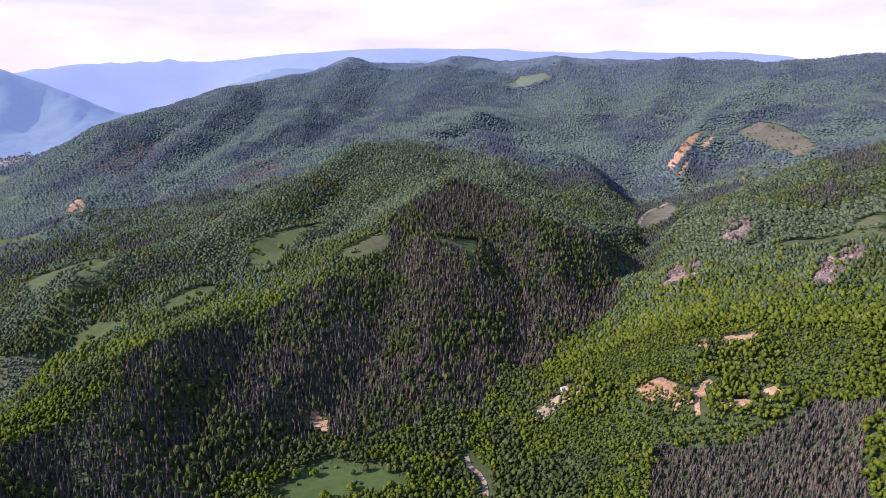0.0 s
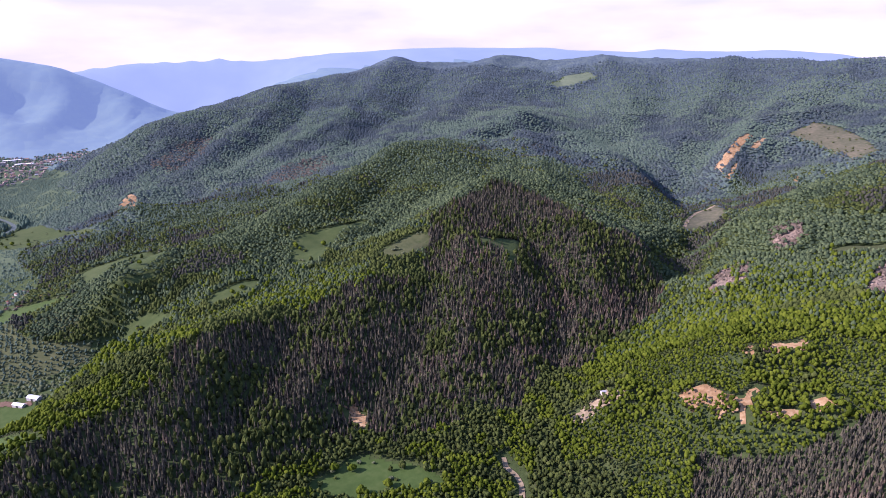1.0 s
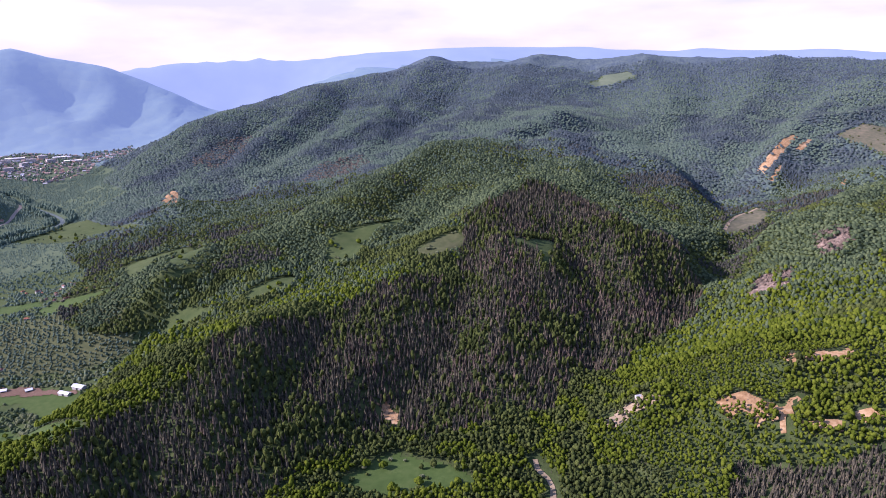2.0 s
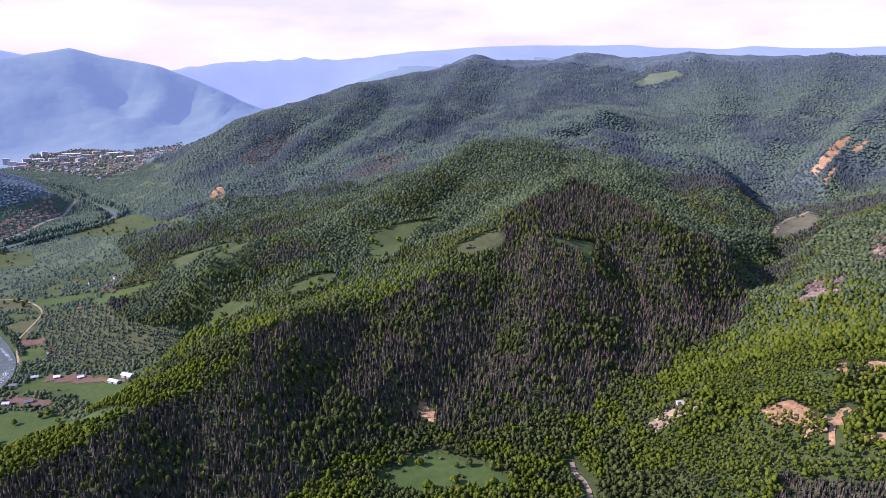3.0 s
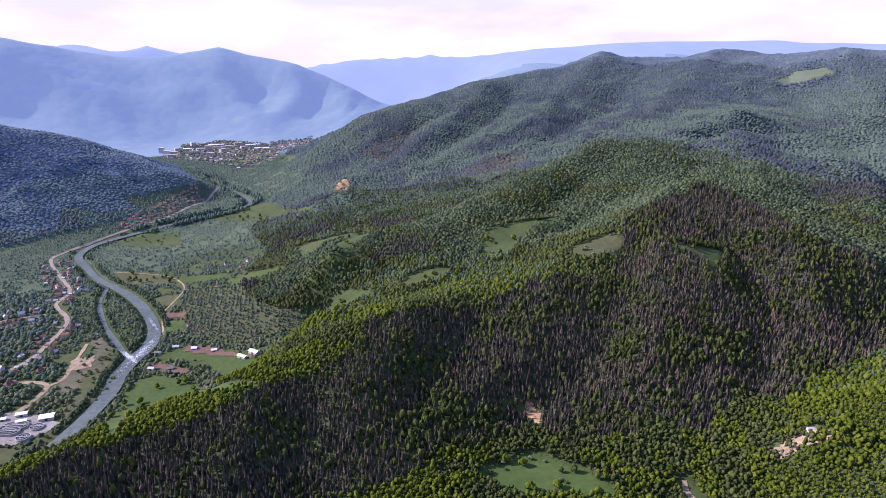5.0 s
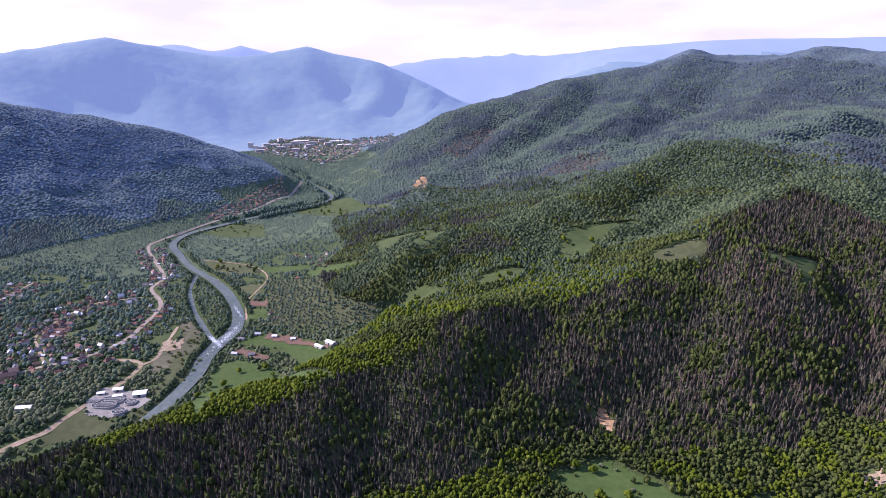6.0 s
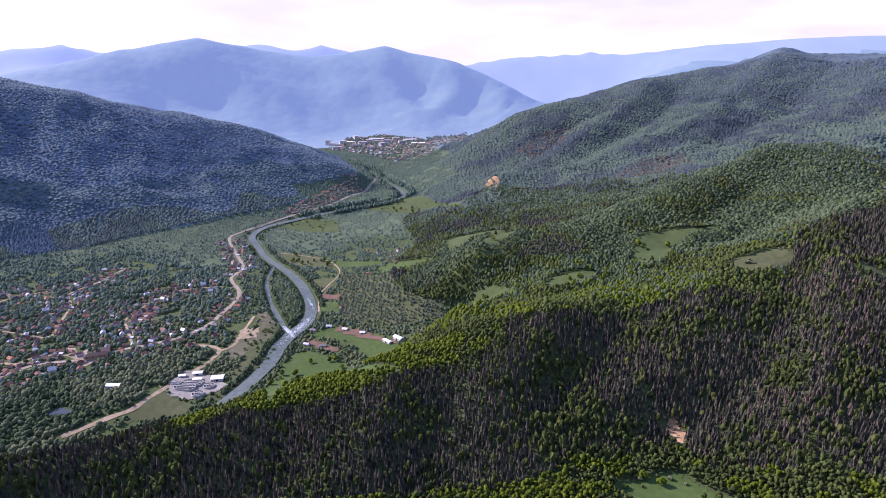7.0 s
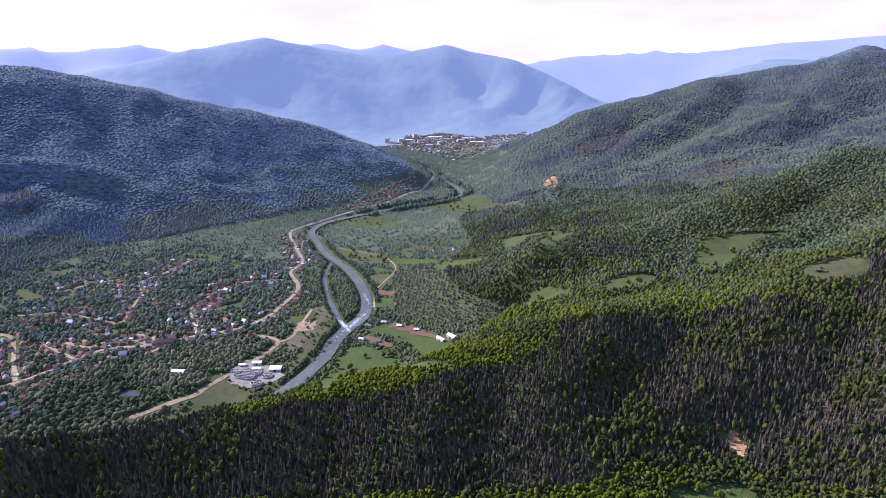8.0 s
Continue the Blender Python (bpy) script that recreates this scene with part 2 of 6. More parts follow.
HEATH = [(816, 1791), (918, 1862), (954, 1803), (947, 1684), (898, 1518), (833, 1468), (841, 1560), (843, 1680)]
BALD = [(268, 2835), (350, 2980), (455, 3002), (485, 2912), (389, 2846), (309, 2831)]
VALLEY_CLEARING = [(377, 1223), (443, 1345), (514, 1447), (503, 1319), (477, 1278), (414, 1232)]
SCAR = [(-147, 608), (-139, 619), (-130, 612), (-124, 605), (-121, 590), (-130, 596), (-141, 602)]
QUARRY = [(79, 591), (105, 599), (122, 612), (133, 610), (148, 590), (143, 587), (120, 584), (107, 574), (90, 577)]
EARTH_A = [(187, 562), (198, 571), (215, 573), (228, 555), (244, 548), (256, 556), (245, 539), (222, 536), (199, 545)]
EARTH_B = [(244, 526), (266, 529), (278, 522), (280, 512), (252, 518)]
EARTH_C = [(293, 533), (306, 534), (315, 520), (308, 515), (292, 520)]
EARTH_D = [(262, 606), (276, 613), (303, 609), (322, 612), (323, 599), (313, 585), (309, 596), (276, 599)]
ROCK_A = [(303, 843), (331, 880), (376, 935), (385, 892), (345, 814), (320, 816), (304, 813)]
ROCK_B = [(433, 710), (496, 799), (537, 820), (574, 824), (544, 781), (508, 758), (456, 705)]
ROCK_C = [(428, 943), (462, 985), (481, 967), (470, 932), (436, 913)]
SLIDE_FAR = [(587, 1661), (626, 1698), (673, 1757), (707, 1787), (715, 1775), (665, 1709), (627, 1664), (594, 1625)]
SLIDE_SMALL = [(691, 1714), (734, 1766), (747, 1760), (706, 1704)]
SLIDE_FOOT = [(592, 1583), (617, 1625), (643, 1658), (625, 1613), (596, 1573)]
CLIFF = [(-952, 1570), (-964, 1633), (-928, 1607), (-794, 1366), (-817, 1366)]
SLIDE_MID = [(684, 1445), (708, 1482), (701, 1448), (684, 1432)]
VILLAGE = [(-892, 184), (-1187, 269), (-1283, 332), (-1294, 421), (-1275, 520), (-1349, 643), (-1324, 682), (-1175, 716), (-1051, 728), (-950, 674), (-884, 584), (-853, 498), (-876, 398), (-844, 325), (-855, 271), (-855, 211)]
ISLAND = [(-976, 792), (-928, 795), (-847, 745), (-771, 679), (-737, 627), (-785, 651), (-870, 700)]
SAND = [(-730, 495), (-759, 542), (-780, 598), (-822, 627), (-822, 650), (-773, 628), (-726, 571), (-729, 540), (-705, 506)]
SAND_PIT = [(-764, 543), (-787, 569), (-774, 594), (-752, 571)]
PLANT_YARD = [(-714, 398), (-737, 434), (-686, 463), (-659, 444), (-658, 403), (-691, 387)]
PLANT_FIELD = [(-683, 324), (-703, 354), (-712, 393), (-688, 385), (-657, 400), (-644, 375), (-676, 331)]
FIELD_LOW = [(-591, 447), (-655, 544), (-654, 582), (-586, 584), (-414, 494), (-395, 480), (-433, 467), (-561, 497), (-490, 377)]
FIELD_STRIP = [(-681, 668), (-604, 678), (-547, 664), (-455, 541), (-617, 641), (-693, 617)]
PLOUGH_A = [(-672, 598), (-675, 613), (-633, 614), (-610, 609), (-610, 598), (-666, 593)]
PLOUGH_B = [(-679, 667), (-641, 679), (-564, 672), (-554, 663), (-611, 659), (-672, 653)]
PLOUGH_C = [(-786, 741), (-799, 757), (-773, 771), (-750, 748)]
FIELD_SMALL = [(-775, 730), (-747, 744), (-714, 709), (-745, 699)]
FIELD_HAY = [(-883, 800), (-837, 825), (-804, 794), (-837, 772)]
FIELD_GREEN = [(-916, 904), (-814, 933), (-788, 911), (-869, 873)]
FIELD_WIDE = [(-785, 891), (-772, 918), (-683, 931), (-653, 904), (-696, 877), (-758, 868)]
FIELD_DRY = [(-1066, 892), (-995, 912), (-899, 887), (-884, 864), (-945, 849), (-1011, 853)]
FIELD_UP = [(-1246, 1046), (-1267, 1146), (-1167, 1176), (-1074, 1082), (-1144, 1052)]
FIELD_FAR = [(-1218, 1310), (-1197, 1450), (-1118, 1488), (-820, 1272), (-921, 1299), (-1115, 1302)]
FIELD_NOTCH = [(-731, 1034), (-727, 1070), (-675, 1097), (-646, 1127), (-625, 1102), (-664, 1037), (-701, 1012)]
RIVERSIDE = [(-651, 405), (-661, 450), (-732, 538), (-773, 616), (-743, 612), (-694, 559), (-665, 505), (-642, 442), (-633, 403)]
ORCHARD = [(-845, 849), (-763, 858), (-632, 879), (-542, 772), (-592, 719), (-692, 693)]
ORCHARD_UP = [(-974, 1225), (-783, 1289), (-728, 1327), (-714, 1228), (-787, 1156)]
GARDEN_BARE = [(-966, 498), (-988, 533), (-951, 533), (-916, 496), (-938, 484)]
POND = [(-775, 276), (-777, 291), (-762, 302), (-753, 294), (-764, 278)]
DUST = [(-913, 391), (-875, 385), (-854, 387), (-851, 369), (-887, 374)]
ROAD_MAIN = [(-899, 186), (-892, 223), (-902, 268), (-905, 321), (-875, 366), (-862, 418), (-840, 490), (-847, 552), (-871, 597), (-895, 639), (-927, 674), (-1002, 713), (-1044, 773), (-1138, 829), (-1245, 892), (-1269, 938), (-1289, 1045), (-1294, 1171), (-1297, 1285), (-1326, 1445), (-1365, 1550), (-1440, 1640)]
ROAD_DIRT = [(-721, 268), (-708, 312), (-699, 340), (-707, 366), (-721, 414), (-734, 467), (-753, 504), (-774, 506), (-799, 494)]
ROAD_SAND = [(-753, 504), (-752, 526), (-776, 561), (-819, 620)]
STREET_A = [(-1079, 237), (-1048, 245), (-966, 222), (-900, 204)]
STREET_B = [(-992, 268), (-941, 274), (-894, 279)]
STREET_C = [(-972, 291), (-929, 307), (-931, 332), (-905, 361), (-875, 366)]
STREET_D = [(-926, 378), (-875, 366), (-850, 364)]
STREET_E = [(-978, 373), (-1033, 416), (-1086, 455), (-1145, 482), (-1170, 550), (-1207, 617)]
STREET_F = [(-856, 433), (-919, 460), (-963, 483), (-997, 544), (-1013, 612), (-975, 673)]
STREET_G = [(-1192, 355), (-1198, 434), (-1169, 505)]
STREET_H = [(-1131, 276), (-1092, 328), (-978, 373)]
TRACK_FIELD = [(-1066, 892), (-968, 904), (-899, 887), (-845, 849), (-820, 792), (-802, 753), (-749, 698)]
FOREST_TRACK = [(23, 540), (25, 527), (34, 515), (38, 503), (38, 482)]
HILL_TRACK = [(234, 518), (238, 533), (247, 547), (259, 555)]
VALLEY_TRACK = [(397, 1251), (442, 1341), (511, 1419)]
SITES = [(-766, 355), (-863, 383), (-780, 860), (-556, 675), (-666, 593), (-696, 635), (-657, 666), (-686, 660), (-643, 603), (-624, 670), (-900, 994), (-863, 989), (-827, 1004), (-812, 967), (-821, 1025), (-796, 984), (-806, 941), (-767, 927), (-754, 960), (-751, 984), (-723, 725), (-666, 453), (-714, 438), (-698, 426), (-697, 410), (-687, 420), (-677, 429), (-665, 409), (-709, 411), (-698, 444), (-953, 347), (-1124, 546)]
EDGE_HOUSES = [(-868, 185), (-841, 185), (-844, 196), (-832, 171), (-811, 196), (-805, 177), (-804, 167), (-795, 184)]
TOWN_AREA = [(-2017, 2007), (-2260, 2373), (-2119, 2476), (-1907, 2528), (-1795, 2763), (-1503, 2383), (-1595, 2238), (-1544, 2089), (-1592, 1929), (-1816, 2010)]
FOOT_HOUSES = [(-1321, 1112), (-1350, 1222), (-1369, 1358), (-1403, 1510), (-1342, 1463), (-1300, 1289), (-1296, 1152)]
BLOCKS = [(-2186, 2161), (-2138, 2143), (-2081, 2123), (-2151, 2226), (-2152, 2267), (-2167, 2336), (-2042, 2241), (-2058, 2311), (-2085, 2393), (-1932, 2257), (-1964, 2336), (-1977, 2416), (-1882, 2342), (-1923, 2459), (-1901, 2142), (-1802, 2369), (-2013, 2170), (-2000, 2026)]


def inside(x, y, outline):
    hit = np.zeros(np.shape(x), bool)
    for (x0, y0), (x1, y1) in zip(outline, outline[1:] + outline[:1]):
        if y0 != y1:
            hit ^= ((y0 > y) != (y1 > y)) & (x < (x1 - x0) * (y - y0) / (y1 - y0) + x0)
    return hit


def within_any(x, y, outlines):
    hit = np.zeros(np.shape(x), bool)
    for o in outlines:
        hit |= inside(x, y, o)
    return hit


DARK_STANDS = [STAND_NOSE, STAND_STREAK, STAND_ROW, STAND_HIGH, STAND_KNOLL, STAND_FOOT]
PALE_WOODS = [PALE_PEAK, PALE_SHELF, PALE_HEAD]
RUSTY = [RUST_A, RUST_B, RUST_C, RUST_D, BROW_RUST]
MEADOWS = [MEADOW_K, MEADOW_I, MEADOW_J, MEADOW_A, MEADOW_B, MEADOW_C, MEADOW_D, MEADOW_E, MEADOW_F, MEADOW_G, MEADOW_H, HEATH, BALD, VALLEY_CLEARING, FIELD_NOTCH]
BARE = [SCAR, QUARRY, EARTH_A, EARTH_B, EARTH_C, EARTH_D]
ROCKS = [SLIDE_FOOT, ROCK_A, ROCK_B, ROCK_C, SLIDE_FAR, SLIDE_SMALL, CLIFF, SLIDE_MID]
FIELDS = [SAND, RIVERSIDE, PLANT_YARD, PLANT_FIELD, FIELD_LOW, FIELD_STRIP, PLOUGH_A, PLOUGH_B, PLOUGH_C, FIELD_SMALL, FIELD_HAY, FIELD_GREEN, FIELD_WIDE, FIELD_DRY, FIELD_UP, FIELD_FAR, GARDEN_BARE, POND, DUST]
WAYS = [(ROAD_MAIN, 7.0), (ROAD_DIRT, 7.0), (ROAD_SAND, 5.0), (STREET_A, 6.0), (STREET_B, 5.0), (STREET_C, 6.0), (STREET_D, 8.0), (STREET_E, 4.0), (STREET_F, 4.0),
        (STREET_G, 3.5), (STREET_H, 3.5), (TRACK_FIELD, 3.0), (FOREST_TRACK, 4.5), (HILL_TRACK, 4.0), (VALLEY_TRACK, 6.0)]

OPEN_LAND = MEADOWS + BARE + ROCKS
OPEN_TRACKS = [FOREST_TRACK, HILL_TRACK, VALLEY_TRACK]


def to_line(x, y, points):
    """Distance from x, y to a line of points in the plan."""
    best = np.full(np.shape(x), 1e9)
    for (x0, y0), (x1, y1) in zip(points, points[1:]):
        ex, ey = x1 - x0, y1 - y0
        k = np.clip(((x - x0) * ex + (y - y0) * ey) / (ex * ex + ey * ey + 1e-9), 0, 1)
        best = np.minimum(best, np.hypot(x - x0 - k * ex, y - y0 - k * ey))
    return best


def openness(x, y):
    """1 on clearings and tracks, 0 under the woods, with a soft bank between."""
    gap = np.full(np.shape(x), 1e9)
    for o in OPEN_LAND:
        gap = np.minimum(gap, np.where(inside(x, y, o), 0, to_line(x, y, o + o[:1])))
    for o in OPEN_TRACKS:
        gap = np.minimum(gap, np.maximum(0, to_line(x, y, o) - 4))
    return np.clip(1 - gap / 22, 0, 1)

# ---- the lie of the land: ridges, gullies and flats, joined by a smooth surface ----
KNOWN = []


def spots(points):
    KNOWN.extend(points)


def crest(points):
    for (x0, y0, z0), (x1, y1, z1) in zip(points, points[1:]):
        gap = math.hypot(x1 - x0, y1 - y0)
        step = min(110, max(40, 0.05 * math.hypot(x0, y0)))
        n = max(1, int(gap / step))
        KNOWN.extend((x0 + (x1 - x0) * k / n, y0 + (y1 - y0) * k / n, z0 + (z1 - z0) * k / n) for k in range(n))
    KNOWN.append(points[-1])


SIDE = [(-1019, 835), (-948, 755), (-877, 699), (-799, 650), (-736, 616), (-713, 606)]
RIVER = [(-900, -250, -3), (-740, 60, -2), (-640, 200, -1), (-615, 347, 0), (-618, 389, 0), (-624, 417, 0), (-643, 474, 0), (-667, 525, 0), (-694, 563, 0), (-715, 607, 0), (-732, 654, 0), (-775, 706, 0), (-858, 765, 1), (-949, 811, 1), (-1053, 846, 2), (-1154, 900, 2), (-1231, 946, 3), (-1268, 1012, 5), (-1270, 1087, 6), (-1242, 1252, 10), (-1193, 1487, 18), (-1452, 1665, 24), (-1593, 1762, 28)]
crest(RIVER)
spots([(-859, 309, 8), (-1086, 318, 12), (-1048, 487, 12), (-1108, 660, 10), (-915, 706, 5), (-569, 567, 4), (-556, 676, 8), (-721, 780, 8), (-913, 884, 8), (-847, 1027, 16), (-1094, 1102, 10), (-1009, 1343, 25), (-715, 338, 4), (-854, 211, 8), (-786, 154, 6), (-543, 773, 14)])  # plain
spots([(-1994, 2020, 45), (-1982, 2316, 50), (-1807, 2442, 52), (-1761, 2712, 60), (-1589, 1924, 36), (-1418, 1955, 38), (-1755, 1977, 38)])  # town
crest([(-1301, 302, 25), (-1414, 489, 26), (-1349, 642, 24), (-1313, 836, 14), (-1316, 1029, 14), (-1322, 1287, 20), (-1352, 1462, 24)])  # hill foot
spots([(-1554, 382, 73), (-1612, 540, 102), (-1512, 659, 55), (-1642, 853, 127)])  # hill mid
crest([(-2262, 636, 402), (-2242, 704, 402), (-2215, 770, 385), (-2185, 838, 370), (-2152, 906, 347), (-2115, 978, 332), (-2075, 1049, 307), (-2026, 1119, 284), (-1974, 1190, 255), (-1914, 1258, 238), (-1841, 1320, 224), (-1773, 1361, 206), (-1715, 1386, 185), (-1653, 1406, 160), (-1567, 1428, 138), (-1464, 1456, 111), (-1408, 1490, 83), (-1386, 1511, 61)])  # hill crest
spots([(-2894, 791, 266), (-2771, 1149, 198), (-2574, 1541, 124), (-2312, 1832, 55)])  # hill back
spots([(-2727, 2501, 263), (-2699, 2306, 195), (-2661, 2116, 119), (-2373, 2364, 61), (-2924, 2101, 181), (-3083, 1859, 186)])  # far spur
crest([(-3739, 1556, 386), (-3656, 1742, 428), (-3589, 1877, 468), (-3545, 1958, 488), (-3452, 2119, 514), (-3383, 2226, 531), (-3329, 2306, 547), (-3274, 2384, 532), (-3195, 2489, 524), (-3097, 2578, 495), (-2996, 2666, 469), (-2897, 2758, 453)])  # far left
crest([(-2897, 2758, 453), (-2823, 2876, 460), (-2737, 2985, 484), (-2620, 3088, 517), (-2547, 3136, 497), (-2487, 3171, 477), (-2387, 3209, 460), (-2320, 3234, 440), (-2239, 3266, 420), (-2158, 3296, 394), (-2052, 3317, 359), (-1945, 3334, 312), (-1873, 3341, 279), (-1777, 3336, 231), (-1678, 3320, 182)])  # far peak
spots([(-2421, 2731, 202), (-1985, 2883, 137), (-2261, 2992, 260), (-1887, 3066, 177)])  # far face
spots([(-1842, 3885, 121), (-2152, 3780, 113), (-2497, 3623, 144), (-2802, 3392, 180), (-3086, 3136, 199), (-3569, 2574, 241), (-3924, 1991, 283), (-4160, 1433, 290), (-1480, 3984, 149)])  # far valley
crest([(-1405, 2052, 63), (-1388, 2142, 101), (-1365, 2246, 149), (-1316, 2352, 196), (-1256, 2471, 224), (-1216, 2552, 243), (-1172, 2633, 251), (-1128, 2724, 261), (-1058, 2869, 284), (-1014, 2967, 312), (-970, 3039, 332), (-927, 3110, 321), (-831, 3274, 355), (-692, 3429, 372), (-603, 3524, 412), (-505, 3595, 448)])  # hollow behind long ridge
crest([(-1277, 1865, 85), (-1262, 1947, 123), (-1241, 2042, 171), (-1196, 2138, 218), (-1142, 2246, 246), (-1105, 2320, 265), (-1065, 2394, 273), (-1025, 2476, 283), (-962, 2608, 306), (-922, 2697, 334), (-882, 2763, 354), (-843, 2827, 343), (-755, 2976, 377), (-629, 3117, 394), (-548, 3204, 434), (-459, 3268, 470)])  # long ridge
spots([(-989, 1563, 58), (-748, 1582, 61), (-635, 1684, 84)])  # long foot
crest([(-484, 3264, 464), (-237, 3291, 438), (-69, 3349, 452), (136, 3447, 493), (341, 3433, 473), (636, 3442, 482), (914, 3379, 483), (1174, 3297, 473), (1375, 3110, 459), (1618, 2876, 449), (1780, 2659, 483)])  # skyline
spots([(-1277, 3843, 339), (-643, 4049, 369), (57, 4150, 403), (759, 4080, 403), (1383, 3860, 403), (1877, 3533, 388), (2181, 3233, 416)])  # back valley
spots([(-1533, 2923, 129), (-1454, 3073, 146), (-1344, 3232, 162), (-1530, 2696, 109), (-1126, 3419, 205)])  # up valley
spots([(-754, 2226, 212), (-500, 2551, 251), (-200, 2743, 310), (340, 2679, 312), (664, 2410, 300), (976, 2410, 321), (1225, 2293, 344), (1408, 2066, 332)])  # saddles
crest([(-191, 1609, 216), (-240, 1557, 212), (-284, 1493, 192), (-335, 1411, 165), (-380, 1337, 145), (-429, 1259, 127), (-461, 1194, 110), (-503, 1123, 98), (-540, 1066, 84)])  # hollow behind green ridge
crest([(-116, 1556, 251), (-177, 1490, 250), (-222, 1438, 246), (-262, 1375, 226), (-307, 1294, 199), (-347, 1222, 179), (-390, 1145, 161), (-418, 1082, 144), (-454, 1013, 132), (-486, 959, 118), (-513, 905, 109), (-542, 852, 104)])  # green ridge
crest([(-177, 1490, 250), (-117, 1425, 224), (-102, 1351, 203), (-127, 1249, 174), (-155, 1165, 153), (-175, 1111, 137), (-194, 1073, 128)])  # green rib
crest([(-167, 1395, 215), (-177, 1288, 183), (-199, 1206, 158), (-219, 1129, 146), (-237, 1076, 140)])  # shaded gully beside the rib
crest([(-155, 1180, 152), (-224, 1087, 131), (-298, 955, 108), (-357, 826, 90), (-408, 723, 84), (-449, 662, 83)])  # green gully
crest([(128, 2210, 275), (29, 2084, 251), (-56, 1868, 230), (-138, 1657, 217), (305, 2084, 215), (412, 1878, 159), (441, 1649, 114), (433, 1449, 93)])  # hollow behind dome
crest([(118, 2047, 289), (27, 1930, 266), (-52, 1729, 251), (-128, 1535, 238), (282, 1929, 233), (381, 1739, 186), (407, 1527, 143), (400, 1342, 122)])  # dome
spots([(-345, 1716, 149), (-546, 1715, 134), (-701, 1604, 122), (-801, 1385, 109), (108, 1396, 196), (217, 1363, 158), (304, 1254, 131), (350, 1169, 116)])  # dome gully
spots([(90, 1828, 249), (96, 1647, 221), (16, 1640, 226), (190, 1770, 217), (115, 1496, 204), (199, 1527, 191), (277, 1535, 176)])  # slope below the dome
crest([(12, 1130, 215), (-24, 1100, 204), (-77, 1007, 174), (-126, 952, 155), (-157, 866, 131), (-192, 797, 117), (-250, 739, 112), (-309, 661, 113), (-334, 593, 104), (-353, 534, 103)])  # spur
crest([(-385, 517, 90), (-421, 462, 76), (-457, 412, 70), (-490, 363, 69), (-524, 316, 60), (-555, 259, 62), (-577, 198, 71), (-589, 114, 96), (-589, 30, 127)])  # spur nose
crest([(126, 1192, 161), (205, 1143, 149), (267, 1047, 121), (292, 974, 98)])  # hollow behind spur east
crest([(117, 1114, 187), (191, 1068, 176), (249, 979, 148), (273, 910, 126)])  # spur east
crest([(60, 988, 165), (79, 876, 132), (63, 767, 97), (38, 689, 70)])  # spur rib
crest([(-170, 528, 35), (-126, 582, 38), (-49, 575, 42), (4, 598, 48), (62, 649, 54), (154, 734, 64), (223, 814, 70), (290, 959, 74), (348, 1086, 84), (393, 1204, 96), (471, 1390, 108), (539, 1465, 122), (610, 1516, 140)])  # spur foot
crest([(-296, 401, 34), (-338, 333, 40), (-408, 265, 40), (-480, 201, 42), (-550, 136, 45)])  # nose foot
spots([(-593, 486, 4), (-553, 551, 5), (-526, 614, 7), (-523, 675, 9), (-523, 731, 12), (-530, 819, 18)])  # spur toe
crest([(390, 1145, 72), (462, 1212, 117), (528, 1244, 144), (631, 1281, 178), (732, 1326, 206), (827, 1334, 234), (933, 1343, 260)])  # hollow behind right hill
crest([(357, 1051, 110), (423, 1112, 151), (483, 1142, 176), (578, 1176, 207), (671, 1217, 233), (758, 1224, 258), (855, 1233, 282)])  # right hill
spots([(594, 1593, 167), (675, 1776, 219), (829, 1820, 243), (955, 1757, 249), (1042, 1648, 254), (675, 1582, 169), (799, 1613, 200)])  # right back
spots([(317, 853, 123), (341, 854, 131), (427, 893, 153), (540, 877, 170), (619, 860, 195), (517, 773, 164), (576, 793, 181), (462, 976, 172), (567, 978, 195), (678, 990, 219)])  # right field
crest([(273, 805, 94), (307, 782, 126), (364, 746, 141), (437, 706, 159), (501, 674, 159)])  # right dip
spots([(153, 611, 94), (219, 654, 114), (282, 662, 138), (322, 610, 140), (387, 607, 160), (432, 576, 172), (225, 545, 103), (286, 528, 113), (355, 520, 140), (389, 508, 157)])  # front slope
spots([(-44, 506, 38), (35, 523, 38), (105, 597, 62), (58, 479, 40), (136, 502, 70), (197, 459, 71), (274, 430, 92), (332, 413, 114), (273, 477, 103), (352, 461, 139)])  # front low
crest([(-2630, 3895, 403), (-2484, 3990, 429), (-2327, 4084, 460), (-2104, 4203, 472), (-1956, 4274, 481), (-1799, 4342, 496), (-1672, 4393, 483), (-1469, 4465, 492), (-1292, 4519, 500), (-1147, 4558, 501), (-1072, 4576, 520), (-885, 4616, 514), (-652, 4655, 537), (-376, 4685, 538), (-136, 4698, 546), (64, 4700, 550), (265, 4693, 542), (424, 4681, 553), (583, 4664, 511), (757, 4639, 529), (892, 4615, 517), (1007, 4591, 490), (1080, 4574, 524), (1189, 4547, 538), (1335, 4506, 503), (1508, 4451, 510), (1677, 4391, 497), (1803, 4340, 525), (1898, 4300, 513), (2022, 4243, 484), (2136, 4187, 496), (2265, 4118, 464)])  # far range
